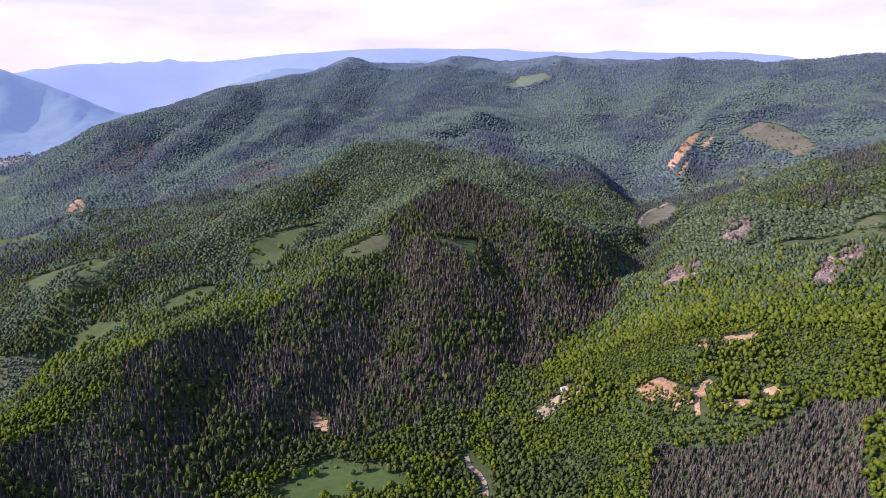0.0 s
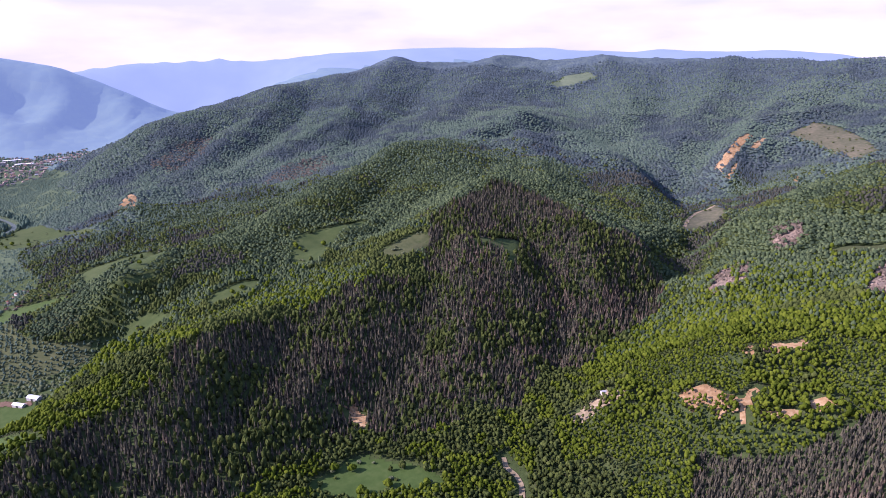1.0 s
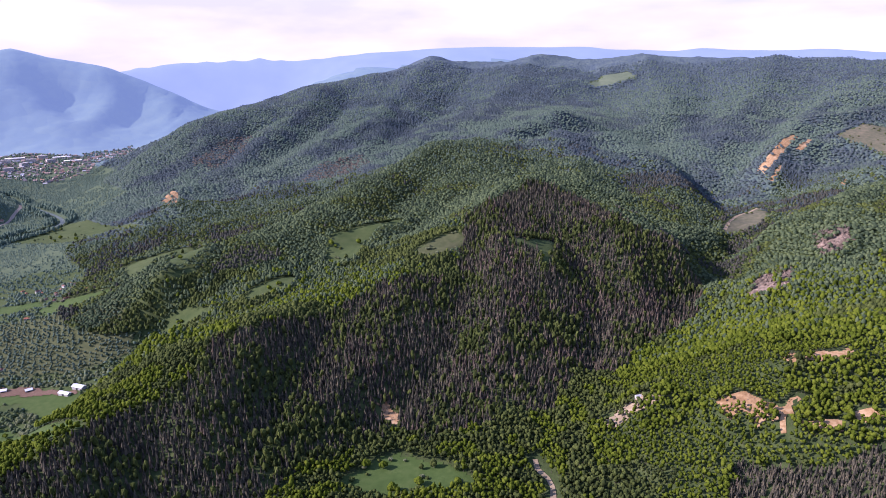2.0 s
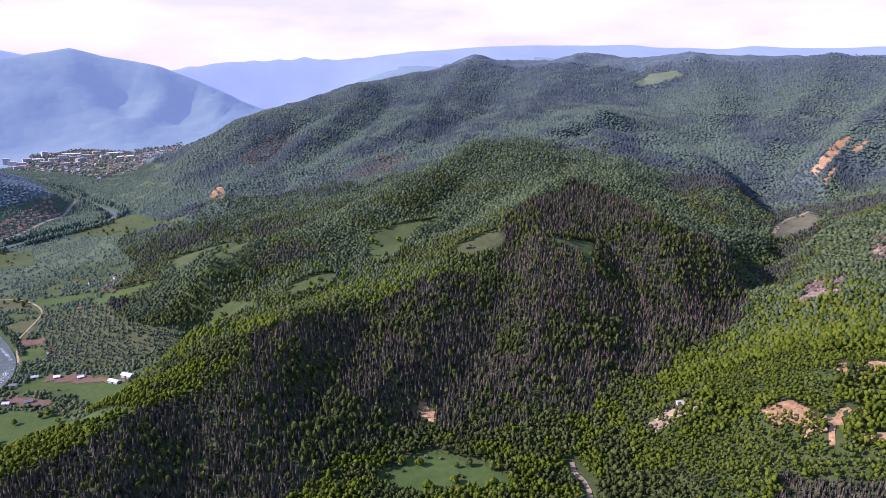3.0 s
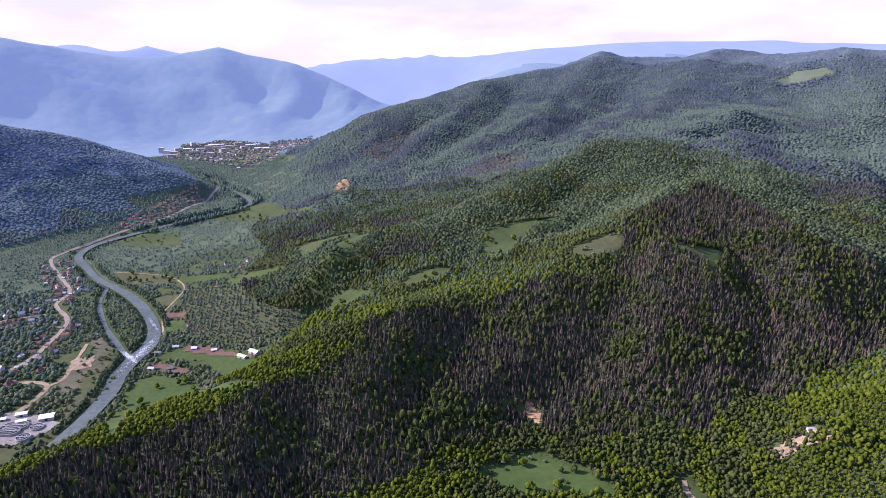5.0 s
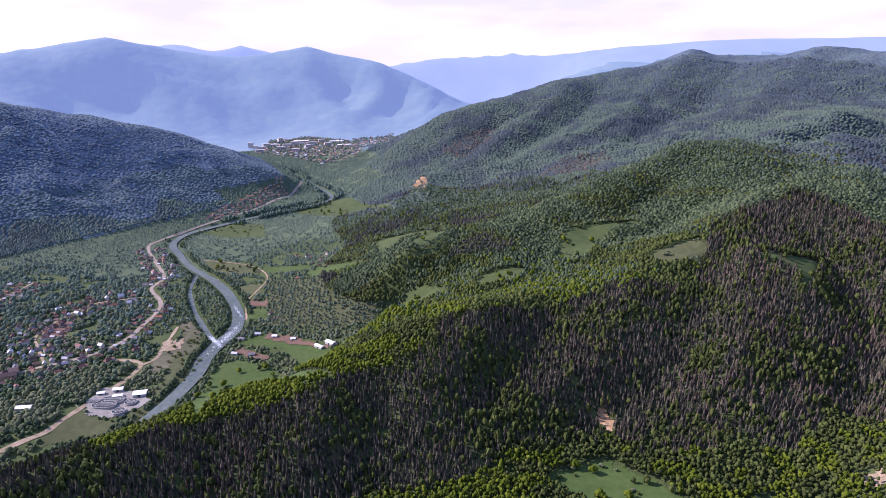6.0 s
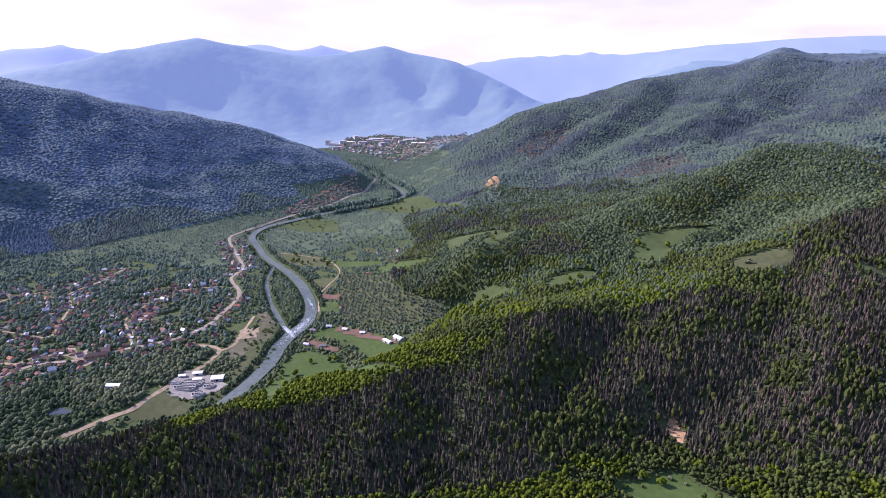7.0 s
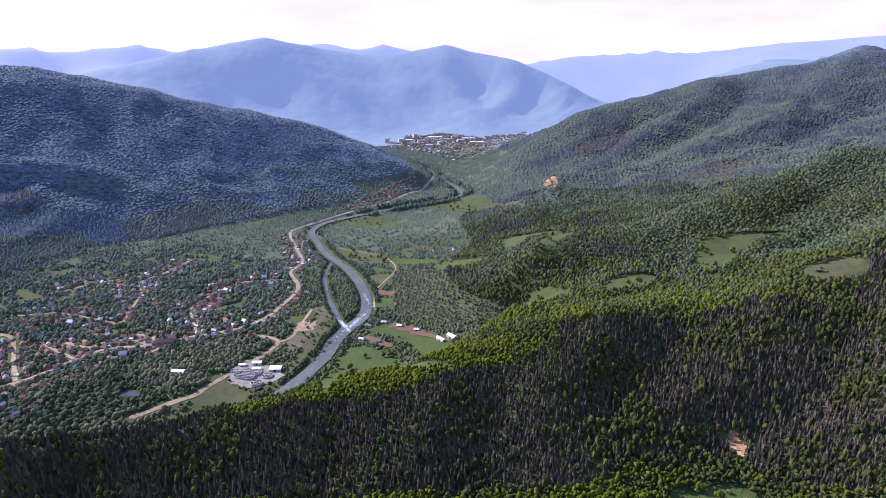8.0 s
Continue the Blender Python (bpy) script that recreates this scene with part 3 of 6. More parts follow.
crest([(-4544, 1122, 472), (-4502, 1280, 487), (-4456, 1430, 502), (-4405, 1580, 477), (-4350, 1725, 499), (-4296, 1857, 507), (-4242, 1978, 526), (-4192, 2081, 506), (-4115, 2230, 483), (-3991, 2443, 470), (-3851, 2660, 486), (-3762, 2784, 516), (-3645, 2936, 544), (-3571, 3025, 533), (-3483, 3126, 496), (-3416, 3199, 511), (-3333, 3285, 542), (-3249, 3368, 512), (-3133, 3477, 489), (-2982, 3607, 420), (-2792, 3756, 382)])  # far west
# behind the drone and beyond the sides
spots([(0, 0, 120), (-250, 60, 110), (300, 100, 190), (0, -500, 260), (600, -300, 330), (-500, -500, 150), (900, 300, 330), (1000, 700, 330)])
spots([(-1500, -400, 120), (-2300, -300, 420), (-1300, 0, 40), (-2600, 300, 430), (1300, 1500, 340), (1800, 1800, 400), (2300, 1500, 430), (1500, -600, 380)])
spots([(round(-4960 * math.sin(radians(k))), round(4960 * math.cos(radians(k))), 250) for k in range(-44, 90, 6)])  # beyond the last range
KNOWN = np.array(sorted(set((round(float(x)), round(float(y)), round(float(z))) for x, y, z in KNOWN)), float)


def spread(d):
    return np.sqrt(d * d + 150.0)


far_off = np.hypot(KNOWN[:, None, 0] - KNOWN[None, :, 0], KNOWN[:, None, 1] - KNOWN[None, :, 1])
n_known = len(KNOWN)
system = np.zeros((n_known + 1, n_known + 1))
system[:n_known, :n_known] = spread(far_off) - 4.0 * np.eye(n_known)
system[n_known, :n_known] = system[:n_known, n_known] = 1
WEIGHTS = np.linalg.solve(system, np.append(KNOWN[:, 2], 0))


def smooth_height(x, y):
    """Height of the smooth land, and how far off the nearest known ridge or gully is."""
    x, y = np.asarray(x, float), np.asarray(y, float)
    out, gap = np.empty(x.size), np.empty(x.size)
    fx, fy = x.ravel(), y.ravel()
    for k in range(0, fx.size, 20000):
        d = np.hypot(fx[k:k + 20000, None] - KNOWN[:, 0], fy[k:k + 20000, None] - KNOWN[:, 1])
        out[k:k + 20000] = spread(d) @ WEIGHTS[:-1] + WEIGHTS[-1]
        gap[k:k + 20000] = d.min(1)
    return out.reshape(x.shape), gap.reshape(x.shape)


def lattice(x, y, seed):
    """Smooth noise from -1 to 1 with a wave of one unit."""
    xi, yi = np.floor(x).astype(np.int64), np.floor(y).astype(np.int64)
    u, v = x - xi, y - yi
    u, v = u * u * (3 - 2 * u), v * v * (3 - 2 * v)

    def corner(i, j):
        k = (i * 374761393 + j * 668265263 + seed * 974634177) & 0xFFFFFFFF
        k = ((k ^ (k >> 13)) * 1274126177) & 0xFFFFFFFF
        return ((k ^ (k >> 16)) & 0xFFFF) / 32767.5 - 1
    return (corner(xi, yi) * (1 - u) + corner(xi + 1, yi) * u) * (1 - v) + (corner(xi, yi + 1) * (1 - u) + corner(xi + 1, yi + 1) * u) * v


# spurs (raised) and gullies (sunk) on the smooth slopes: height, width, course
RELIEF = []
RELIEF += [
    (24, 70, [(-837, 2590), (-797, 2376), (-841, 2199), (-864, 1964), (-879, 1799)]),
    (-24, 55, [(-733, 2671), (-685, 2344), (-728, 2146), (-764, 1885)]),
    (26, 80, [(-453, 3218), (-475, 2859), (-527, 2581), (-522, 2205), (-599, 2019), (-684, 1839)]),
    (-22, 70, [(-246, 3040), (-297, 2762), (-319, 2534), (-390, 2281), (-438, 2027)]),
    (22, 80, [(45, 3306), (16, 3106), (-57, 2729), (-121, 2559), (-186, 2250)]),
    (-22, 50, [(-878, 2253), (-943, 2113), (-915, 1843)]),
]  # long ridge
RELIEF += [
    (14, 40, [(-468, 2168), (-485, 1918), (-568, 1786), (-630, 1603)]),
    (-14, 40, [(-279, 1398), (-311, 1425), (-457, 1519), (-546, 1489)]),
    (12, 35, [(-770, 1761), (-854, 1668), (-946, 1645)]),
]  # long ridge
RELIEF += [
    (24, 80, [(577, 3271), (555, 2975), (539, 2513), (515, 2289)]),
    (-22, 70, [(310, 3107), (338, 2653), (326, 2307), (415, 2073)]),
    (28, 80, [(1057, 2963), (913, 2632), (757, 2305), (638, 2091), (545, 1910)]),
    (-22, 70, [(767, 2911), (689, 2501), (568, 2177)]),
    (22, 70, [(1432, 2747), (1180, 2364), (1005, 2234), (802, 2008)]),
    (30, 45, [(1096, 2065), (955, 1958), (856, 1924), (785, 1911), (693, 1818), (613, 1712)]),
]  # valley head
RELIEF += [
    (-26, 55, [(820, 2147), (705, 1967), (611, 1822), (533, 1663)]),
    (18, 60, [(1600, 2643), (1359, 2358), (1167, 2172)]),
    (-18, 60, [(1435, 2536), (1239, 2279), (1044, 2110)]),
    (18, 60, [(1606, 2383), (1368, 2109), (1078, 1763)]),
    (-14, 35, [(768, 1709), (682, 1599), (610, 1516)]),
]  # valley head
RELIEF += [
    (6, 50, [(-38, 1818), (30, 2154), (101, 2056), (176, 2091), (234, 1819), (310, 1694), (366, 1593), (384, 1432)]),
    (8, 40, [(107, 2007), (98, 1687), (130, 1597), (123, 1292)]),
    (-9, 40, [(10, 1826), (1, 1450), (7, 1258)]),
    (-9, 40, [(219, 1756), (233, 1569), (255, 1403)]),
    (8, 40, [(306, 1670), (327, 1544), (343, 1368), (365, 1279)]),
    (7, 35, [(181, 1285), (244, 1307), (299, 1280), (308, 1129)]),
]  # dome
RELIEF += [
    (14, 30, [(27, 1146), (75, 1079), (126, 1010), (165, 923), (176, 856)]),
    (-15, 32, [(59, 976), (99, 917), (111, 827), (93, 732)]),
    (13, 30, [(-46, 1025), (-24, 874), (-14, 770), (-26, 689)]),
    (-16, 32, [(-79, 911), (-72, 807), (-88, 700), (-123, 638), (-150, 591)]),
    (12, 30, [(-157, 811), (-156, 721), (-168, 645), (-194, 587)]),
    (-14, 30, [(-235, 733), (-229, 642), (-250, 574)]),
]  # spur
RELIEF += [
    (11, 28, [(-302, 656), (-293, 580), (-301, 522)]),
    (-12, 28, [(-353, 526), (-330, 474), (-315, 426)]),
    (12, 28, [(-402, 469), (-370, 423), (-345, 370)]),
    (-12, 28, [(-461, 375), (-422, 334), (-398, 300)]),
]  # spur
RELIEF += [
    (9, 70, [(-2099, 581), (-2067, 710), (-2068, 866), (-1968, 989), (-1834, 1099), (-1780, 1269), (-1746, 1482), (-1647, 1637)]),
    (-7, 70, [(-1896, 505), (-1884, 630), (-1881, 773), (-1772, 880), (-1687, 1002), (-1613, 1103)]),
    (18, 40, [(-1745, 448), (-1742, 519), (-1686, 612), (-1640, 686), (-1561, 708)]),
    (12, 30, [(-1632, 854), (-1530, 858), (-1496, 885)]),
    (14, 40, [(-1609, 402), (-1638, 479), (-1608, 495), (-1568, 513)]),
    (16, 50, [(-2032, 848), (-1858, 828), (-1737, 859), (-1615, 869)]),
]  # big hill
RELIEF += [
    (-14, 45, [(-1987, 721), (-1911, 742), (-1768, 734), (-1634, 740)]),
    (16, 50, [(-1898, 1223), (-1742, 1198), (-1623, 1213)]),
    (-16, 45, [(-1896, 1021), (-1728, 1011), (-1608, 1023)]),
    (-10, 25, [(-1685, 426), (-1675, 493), (-1632, 575), (-1569, 649)]),
    (12, 30, [(-1460, 370), (-1507, 439), (-1533, 492)]),
]  # big hill
RELIEF += [
    (32, 80, [(-2196, 3182), (-2063, 3088), (-2052, 2931), (-2059, 2828)]),
    (-35, 60, [(-1993, 3163), (-1941, 2977)]),
    (25, 60, [(-1853, 3191), (-1763, 3214)]),
    (48, 100, [(-2514, 2679), (-2421, 2774), (-2307, 2787), (-2160, 2772)]),
    (-30, 70, [(-2362, 2949), (-2261, 2926), (-2142, 2856)]),
    (25, 60, [(-2497, 2962), (-2399, 2939), (-2314, 2874)]),
]  # mountains behind the town
RELIEF += [
    (36, 110, [(-3181, 2211), (-3087, 2234), (-2925, 2340), (-2720, 2493)]),
    (-34, 110, [(-3052, 2451), (-2916, 2502), (-2717, 2625)]),
    (30, 100, [(-3242, 2047), (-3058, 2094), (-2835, 2183)]),
    (-30, 100, [(-3341, 1864), (-3183, 1930), (-3018, 2025)]),
    (30, 90, [(-2750, 2751), (-2597, 2733), (-2424, 2782)]),
    (-26, 60, [(-2628, 2405), (-2510, 2460), (-2357, 2476)]),
]  # mountains to the west
RELIEF += [
    (9, 30, [(-258, 2026), (-308, 1994), (-359, 1880), (-392, 1652), (-436, 1533), (-483, 1418), (-494, 1278), (-537, 1199), (-504, 994)]),
    (10, 32, [(-122, 1461), (-104, 1382), (-132, 1299), (-161, 1207), (-180, 1140)]),
    (-13, 24, [(-204, 1306), (-221, 1247), (-237, 1178), (-246, 1136)]),
    (8, 30, [(14, 1130), (-24, 1106), (-78, 1007), (-129, 969), (-159, 876), (-195, 811), (-260, 767), (-309, 661), (-343, 608)]),
]  # sharp backs of the near ridges


def relief(x, y):
    """Height that the spurs and gullies add: sharp-backed, dying away sideways."""
    out = np.zeros(np.shape(x))
    for h, w, course in RELIEF:
        cx, cy = [p[0] for p in course], [p[1] for p in course]
        m = (x > min(cx) - 5 * w) & (x < max(cx) + 5 * w) & (y > min(cy) - 5 * w) & (y < max(cy) + 5 * w)
        d = to_line(x[m], y[m], course)
        out[m] += h * np.exp(-(np.sqrt(d * d + 0.06 * w * w) - 0.245 * w) / w)
    return out


def rough_height(x, y):
    z, gap = smooth_height(x, y)
    away = np.hypot(x, y)
    steep = np.clip((z - 32) / 60, 0, 1)
    # spurs and gullies run down towards the river, so the folds are drawn out that way
    east = x > -1000 - 0.25 * y
    along, across = np.where(east, 0.5 * x + 0.866 * y, 0.85 * x - 0.53 * y), np.where(east, 0.866 * x - 0.5 * y, 0.53 * x + 0.85 * y)
    across = across + 25 * lattice(x / 190, y / 190, 15)
    folds = 1 - 2 * np.abs(lattice(across / 165 + 3.1, along / 480, 5))
    side_folds = 1 - 2 * np.abs(lattice(across / 90 + 7.7, along / 75, 6))
    far_folds = 1 - 2 * np.abs(lattice(across / 460 + 9.1, along / 1000, 8))
    bumps = lattice(x / 60, y / 60, 6)
    loose = 0.25 + 0.75 * np.clip((gap - 10) / 60, 0, 1)
    middle = np.clip((away - 900) / 600, 0, 1)
    loose = loose * np.clip((4100 - away) / 500, 0.12, 1)
    z = z + np.clip((z - 20) / 30, 0, 1) * relief(x, y)
    z = z + steep * loose * (5.0 * folds + (3.0 + 2.0 * middle) * side_folds + 1.5 * bumps + 9 * far_folds * np.clip((away - 1500) / 1000, 0, 1))
    z = z + (1 - steep) * 0.5 * bumps - 11.0 * steep * (away < 3800) * (1 - openness(x, y))  # the woods stand on top of this
    for course, wide in ((RIVER_COURSE, 11.0), (SIDE_CHANNEL, 5.0)):
        z = z - 3.0 * np.clip((wide + 10 - to_line(x, y, course)) / 10, 0, 1)
    return z


def flowing(points, step):
    """A smooth curve through the points, in even steps."""
    p = np.array([points[0], *points, points[-1]], float)
    out = []
    for a, b, c, d in zip(p, p[1:], p[2:], p[3:]):
        n = max(1, int(np.hypot(*(c - b)[:2]) / step))
        for k in range(n):
            t = k / n
            out.append(tuple(0.5 * (2 * b + (c - a) * t + (2 * a - 5 * b + 4 * c - d) * t * t + (3 * b - a - 3 * c + d) * t ** 3)))
    return out + [tuple(p[-1])]


RIVER_COURSE = [(x, y) for x, y, z in flowing(RIVER, 30)]
SIDE_CHANNEL = flowing(SIDE, 25)


def axis(lo, hi, a, b, fine, grow):
    """Steps of `fine` metres from a to b, growing outward to lo and hi."""
    mid = list(np.arange(a, b + 0.1, fine))
    step, p = fine, mid[-1]
    while p < hi:
        step *= grow
        p += step
        mid.append(p)
    step, p = fine, mid[0]
    while p > lo:
        step *= grow
        p -= step
        mid.insert(0, p)
    return np.array(mid)


GX = axis(-4900, 4400, -1500, 700, 11.0, 1.022)
GY = axis(-1500, 4900, 150, 1600, 11.0, 1.022)
GRID_X, GRID_Y = np.meshgrid(GX, GY)
GRID_Z = rough_height(GRID_X, GRID_Y)


def ground(x, y):
    """Height of the ground sheet at x, y."""
    x, y = np.asarray(x, float), np.asarray(y, float)
    i = np.clip(np.searchsorted(GX, x) - 1, 0, len(GX) - 2)
    j = np.clip(np.searchsorted(GY, y) - 1, 0, len(GY) - 2)
    u = (x - GX[i]) / (GX[i + 1] - GX[i])
    v = (y - GY[j]) / (GY[j + 1] - GY[j])
    return (GRID_Z[j, i] * (1 - u) + GRID_Z[j, i + 1] * u) * (1 - v) + (GRID_Z[j + 1, i] * (1 - u) + GRID_Z[j + 1, i + 1] * u) * v

def mesh_object(name, verts, faces, materials, index=None, smooth=False):
    """One mesh object from arrays: faces is an array of triangles or quads."""
    me = bpy.data.meshes.new(name)
    verts, faces = np.asarray(verts, np.float32), np.asarray(faces, np.int32)
    n, k = faces.shape
    me.vertices.add(len(verts))
    me.vertices.foreach_set("co", verts.ravel())
    me.loops.add(n * k)
    me.loops.foreach_set("vertex_index", faces.ravel())
    me.polygons.add(n)
    me.polygons.foreach_set("loop_start", np.arange(0, n * k, k, dtype=np.int32))
    me.polygons.foreach_set("loop_total", np.full(n, k, np.int32))
    for m in materials:
        me.materials.append(m)
    if index is not None:
        me.polygons.foreach_set("material_index", np.asarray(index, np.int32))
    me.polygons.foreach_set("use_smooth", np.full(n, smooth))
    me.update(calc_edges=True)
    return new(name, me)


cols, rows_ = len(GX), len(GY)
ids = np.arange(cols * rows_).reshape(rows_, cols)
QUADS = np.stack([ids[:-1, :-1], ids[:-1, 1:], ids[1:, 1:], ids[1:, :-1]], -1).reshape(-1, 4)
GROUND_V = np.stack([GRID_X, GRID_Y, GRID_Z], -1).reshape(-1, 3)
MID = GROUND_V[QUADS].mean(1)
AWAY = np.hypot(MID[:, 0], MID[:, 1])

def flat_land(x, y):
    """The valley floor: low and level."""
    z = ground(x, y)
    return (z < 27) & (x < -420) & (np.hypot(x, y) < 2300) | (z < 62) & (x < -1150) & (y > 1250) & (y < 2500)


flat_mid = flat_land(MID[:, 0], MID[:, 1]) | within_any(MID[:, 0], MID[:, 1], MEADOWS)
bearing = np.degrees(np.arctan2(-MID[:, 0], MID[:, 1]))
across_river = (MID[:, 0] < -1000 - 0.25 * MID[:, 1]) | (bearing > 24) & (AWAY > 2950)
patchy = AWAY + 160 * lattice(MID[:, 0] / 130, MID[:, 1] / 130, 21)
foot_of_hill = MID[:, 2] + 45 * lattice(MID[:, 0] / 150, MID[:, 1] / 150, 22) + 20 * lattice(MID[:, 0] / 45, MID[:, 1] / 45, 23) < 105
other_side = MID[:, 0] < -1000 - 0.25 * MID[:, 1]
# Ground by distance: haze-tinted canopies farther off and across the river.
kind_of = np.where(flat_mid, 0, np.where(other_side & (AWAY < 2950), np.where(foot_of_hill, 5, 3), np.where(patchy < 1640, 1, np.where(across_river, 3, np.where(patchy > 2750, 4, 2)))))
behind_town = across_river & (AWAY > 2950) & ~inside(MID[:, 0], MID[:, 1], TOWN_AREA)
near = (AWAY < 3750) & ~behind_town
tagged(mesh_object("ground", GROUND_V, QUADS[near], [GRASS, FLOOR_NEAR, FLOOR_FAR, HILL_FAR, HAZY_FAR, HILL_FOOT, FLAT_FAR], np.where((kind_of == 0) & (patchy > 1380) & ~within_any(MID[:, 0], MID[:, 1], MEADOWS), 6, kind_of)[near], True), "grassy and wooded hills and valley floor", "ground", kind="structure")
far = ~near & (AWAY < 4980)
# The ranges' haze is in their glowing materials, paler beyond 4230 m.
tagged(mesh_object("backdrop", GROUND_V, QUADS[far], [RANGE, RANGE_FAR], np.where(AWAY[far] > 4230, 1, 0), True), "distant mountain ranges, haze painted on as blue glow", "mountains", kind="structure")


# ---- draped sheets: water, roads, fields, bare ground ----
def draped_way(name, points, width, lift, material, label, category, level=None):
    """A ribbon along a smooth course, laid on the ground (or at given levels)."""
    line = flowing(points, 7)
    verts, quads = [], []
    n_across = 4
    for k, p in enumerate(line):
        a, b = line[max(0, k - 1)], line[min(len(line) - 1, k + 1)]
        dx, dy = b[0] - a[0], b[1] - a[1]
        ln = math.hypot(dx, dy) or 1
        w = width(k / len(line)) if callable(width) else width * (1 + 0.14 * math.sin(k * 1.3) + 0.08 * math.sin(k * 0.37))
        for j in range(n_across + 1):
            s = (j / n_across - 0.5) * w
            x, y = p[0] - dy / ln * s, p[1] + dx / ln * s
            z = p[2] + lift if level else float(ground(x, y)) + lift
            verts.append((x, y, z))
    for k in range(len(line) - 1):
        for j in range(n_across):
            q = k * (n_across + 1) + j
            quads.append((q, q + n_across + 1, q + n_across + 2, q + 1))
    return tagged(mesh_object(name, verts, quads, [material], None, True), label, category, kind="structure")


def draped_patch(name, outline, lift, material, label, category, cell=4.0, ragged=2.0, kind="structure"):
    """A sheet with an uneven edge, laid on the ground inside an outline."""
    xs, ys = [p[0] for p in outline], [p[1] for p in outline]
    gx, gy = np.arange(min(xs) - 8, max(xs) + 8, cell), np.arange(min(ys) - 8, max(ys) + 8, cell)
    x, y = np.meshgrid(gx, gy)
    x2 = x + ragged * lattice(x / 9, y / 9, 3)
    y2 = y + ragged * lattice(x / 9, y / 9, 4)
    i = np.arange(x.size).reshape(x.shape)
    q = np.stack([i[:-1, :-1], i[:-1, 1:], i[1:, 1:], i[1:, :-1]], -1).reshape(-1, 4)
    v = np.stack([x, y, ground(x, y) + lift], -1).reshape(-1, 3)
    mx, my = x2.ravel()[q].mean(1), y2.ravel()[q].mean(1)
    q = q[inside(mx, my, outline)]
    if len(q) == 0:
        return None
    used, flat = np.unique(q, return_inverse=True)
    return tagged(mesh_object(name, v[used], flat.reshape(-1, 4), [material], None, True), label, category, kind=kind)


WATER = shader("silty_river_water", [(0.052, 0.070, 0.064), (0.072, 0.092, 0.084), (0.108, 0.128, 0.116)], 7, rough=0.6, bump=0.25, spec=0.08)
FOAM = shader("white_water", [(0.22, 0.26, 0.26), (0.42, 0.46, 0.46), (0.66, 0.68, 0.68)], 1.5, rough=0.5, bump=0.3)
ROAD = shader("dusty_road", [(0.160, 0.132, 0.100), (0.216, 0.180, 0.140), (0.272, 0.228, 0.180)], 4, bump=0.05)
EARTH = shader("bare_orange_earth", [(0.150, 0.086, 0.041), (0.240, 0.150, 0.075), (0.330, 0.232, 0.135)], 4, bump=0.5)
SANDY = shader("pale_sand_and_gravel", [(0.136, 0.108, 0.068), (0.216, 0.168, 0.108), (0.296, 0.236, 0.160)], 6, bump=0.3)
ROCK = shader("crumbling_reddish_rock", [(0.060, 0.050, 0.038), (0.124, 0.094, 0.072), (0.262, 0.196, 0.150)], 5, bump=1.5)
PLOUGHED = shader("ploughed_brown_soil", [(0.084, 0.052, 0.035), (0.112, 0.070, 0.049), (0.140, 0.095, 0.066)], 2, bump=0.15)
LAWN = shader("fresh_green_field", [(0.032, 0.056, 0.014), (0.043, 0.070, 0.018), (0.058, 0.083, 0.025)], 7, bump=0.2)
DRY = shader("dry_olive_pasture", [(0.044, 0.054, 0.022), (0.058, 0.067, 0.028), (0.080, 0.084, 0.038)], 9, bump=0.3)
# Grass of the far ridge, its base colour paled for haze.
PALE_GRASS = shader("pale_ridge_grass", [(0.078, 0.100, 0.062), (0.096, 0.120, 0.074), (0.118, 0.140, 0.088)], 20, bump=0.3)
HEATH_GRASS = shader("brown_heath_grass", [(0.056, 0.062, 0.034), (0.084, 0.082, 0.050), (0.124, 0.108, 0.070)], 9, bump=0.3)
POOL = shader("dark_pond_water", [(0.02, 0.03, 0.035), (0.03, 0.04, 0.045)], 5, rough=0.3, spec=0.25)
YARD = shader("grey_yard_paving", [(0.140, 0.132, 0.112), (0.190, 0.178, 0.152), (0.240, 0.226, 0.194)], 5, bump=0.05)

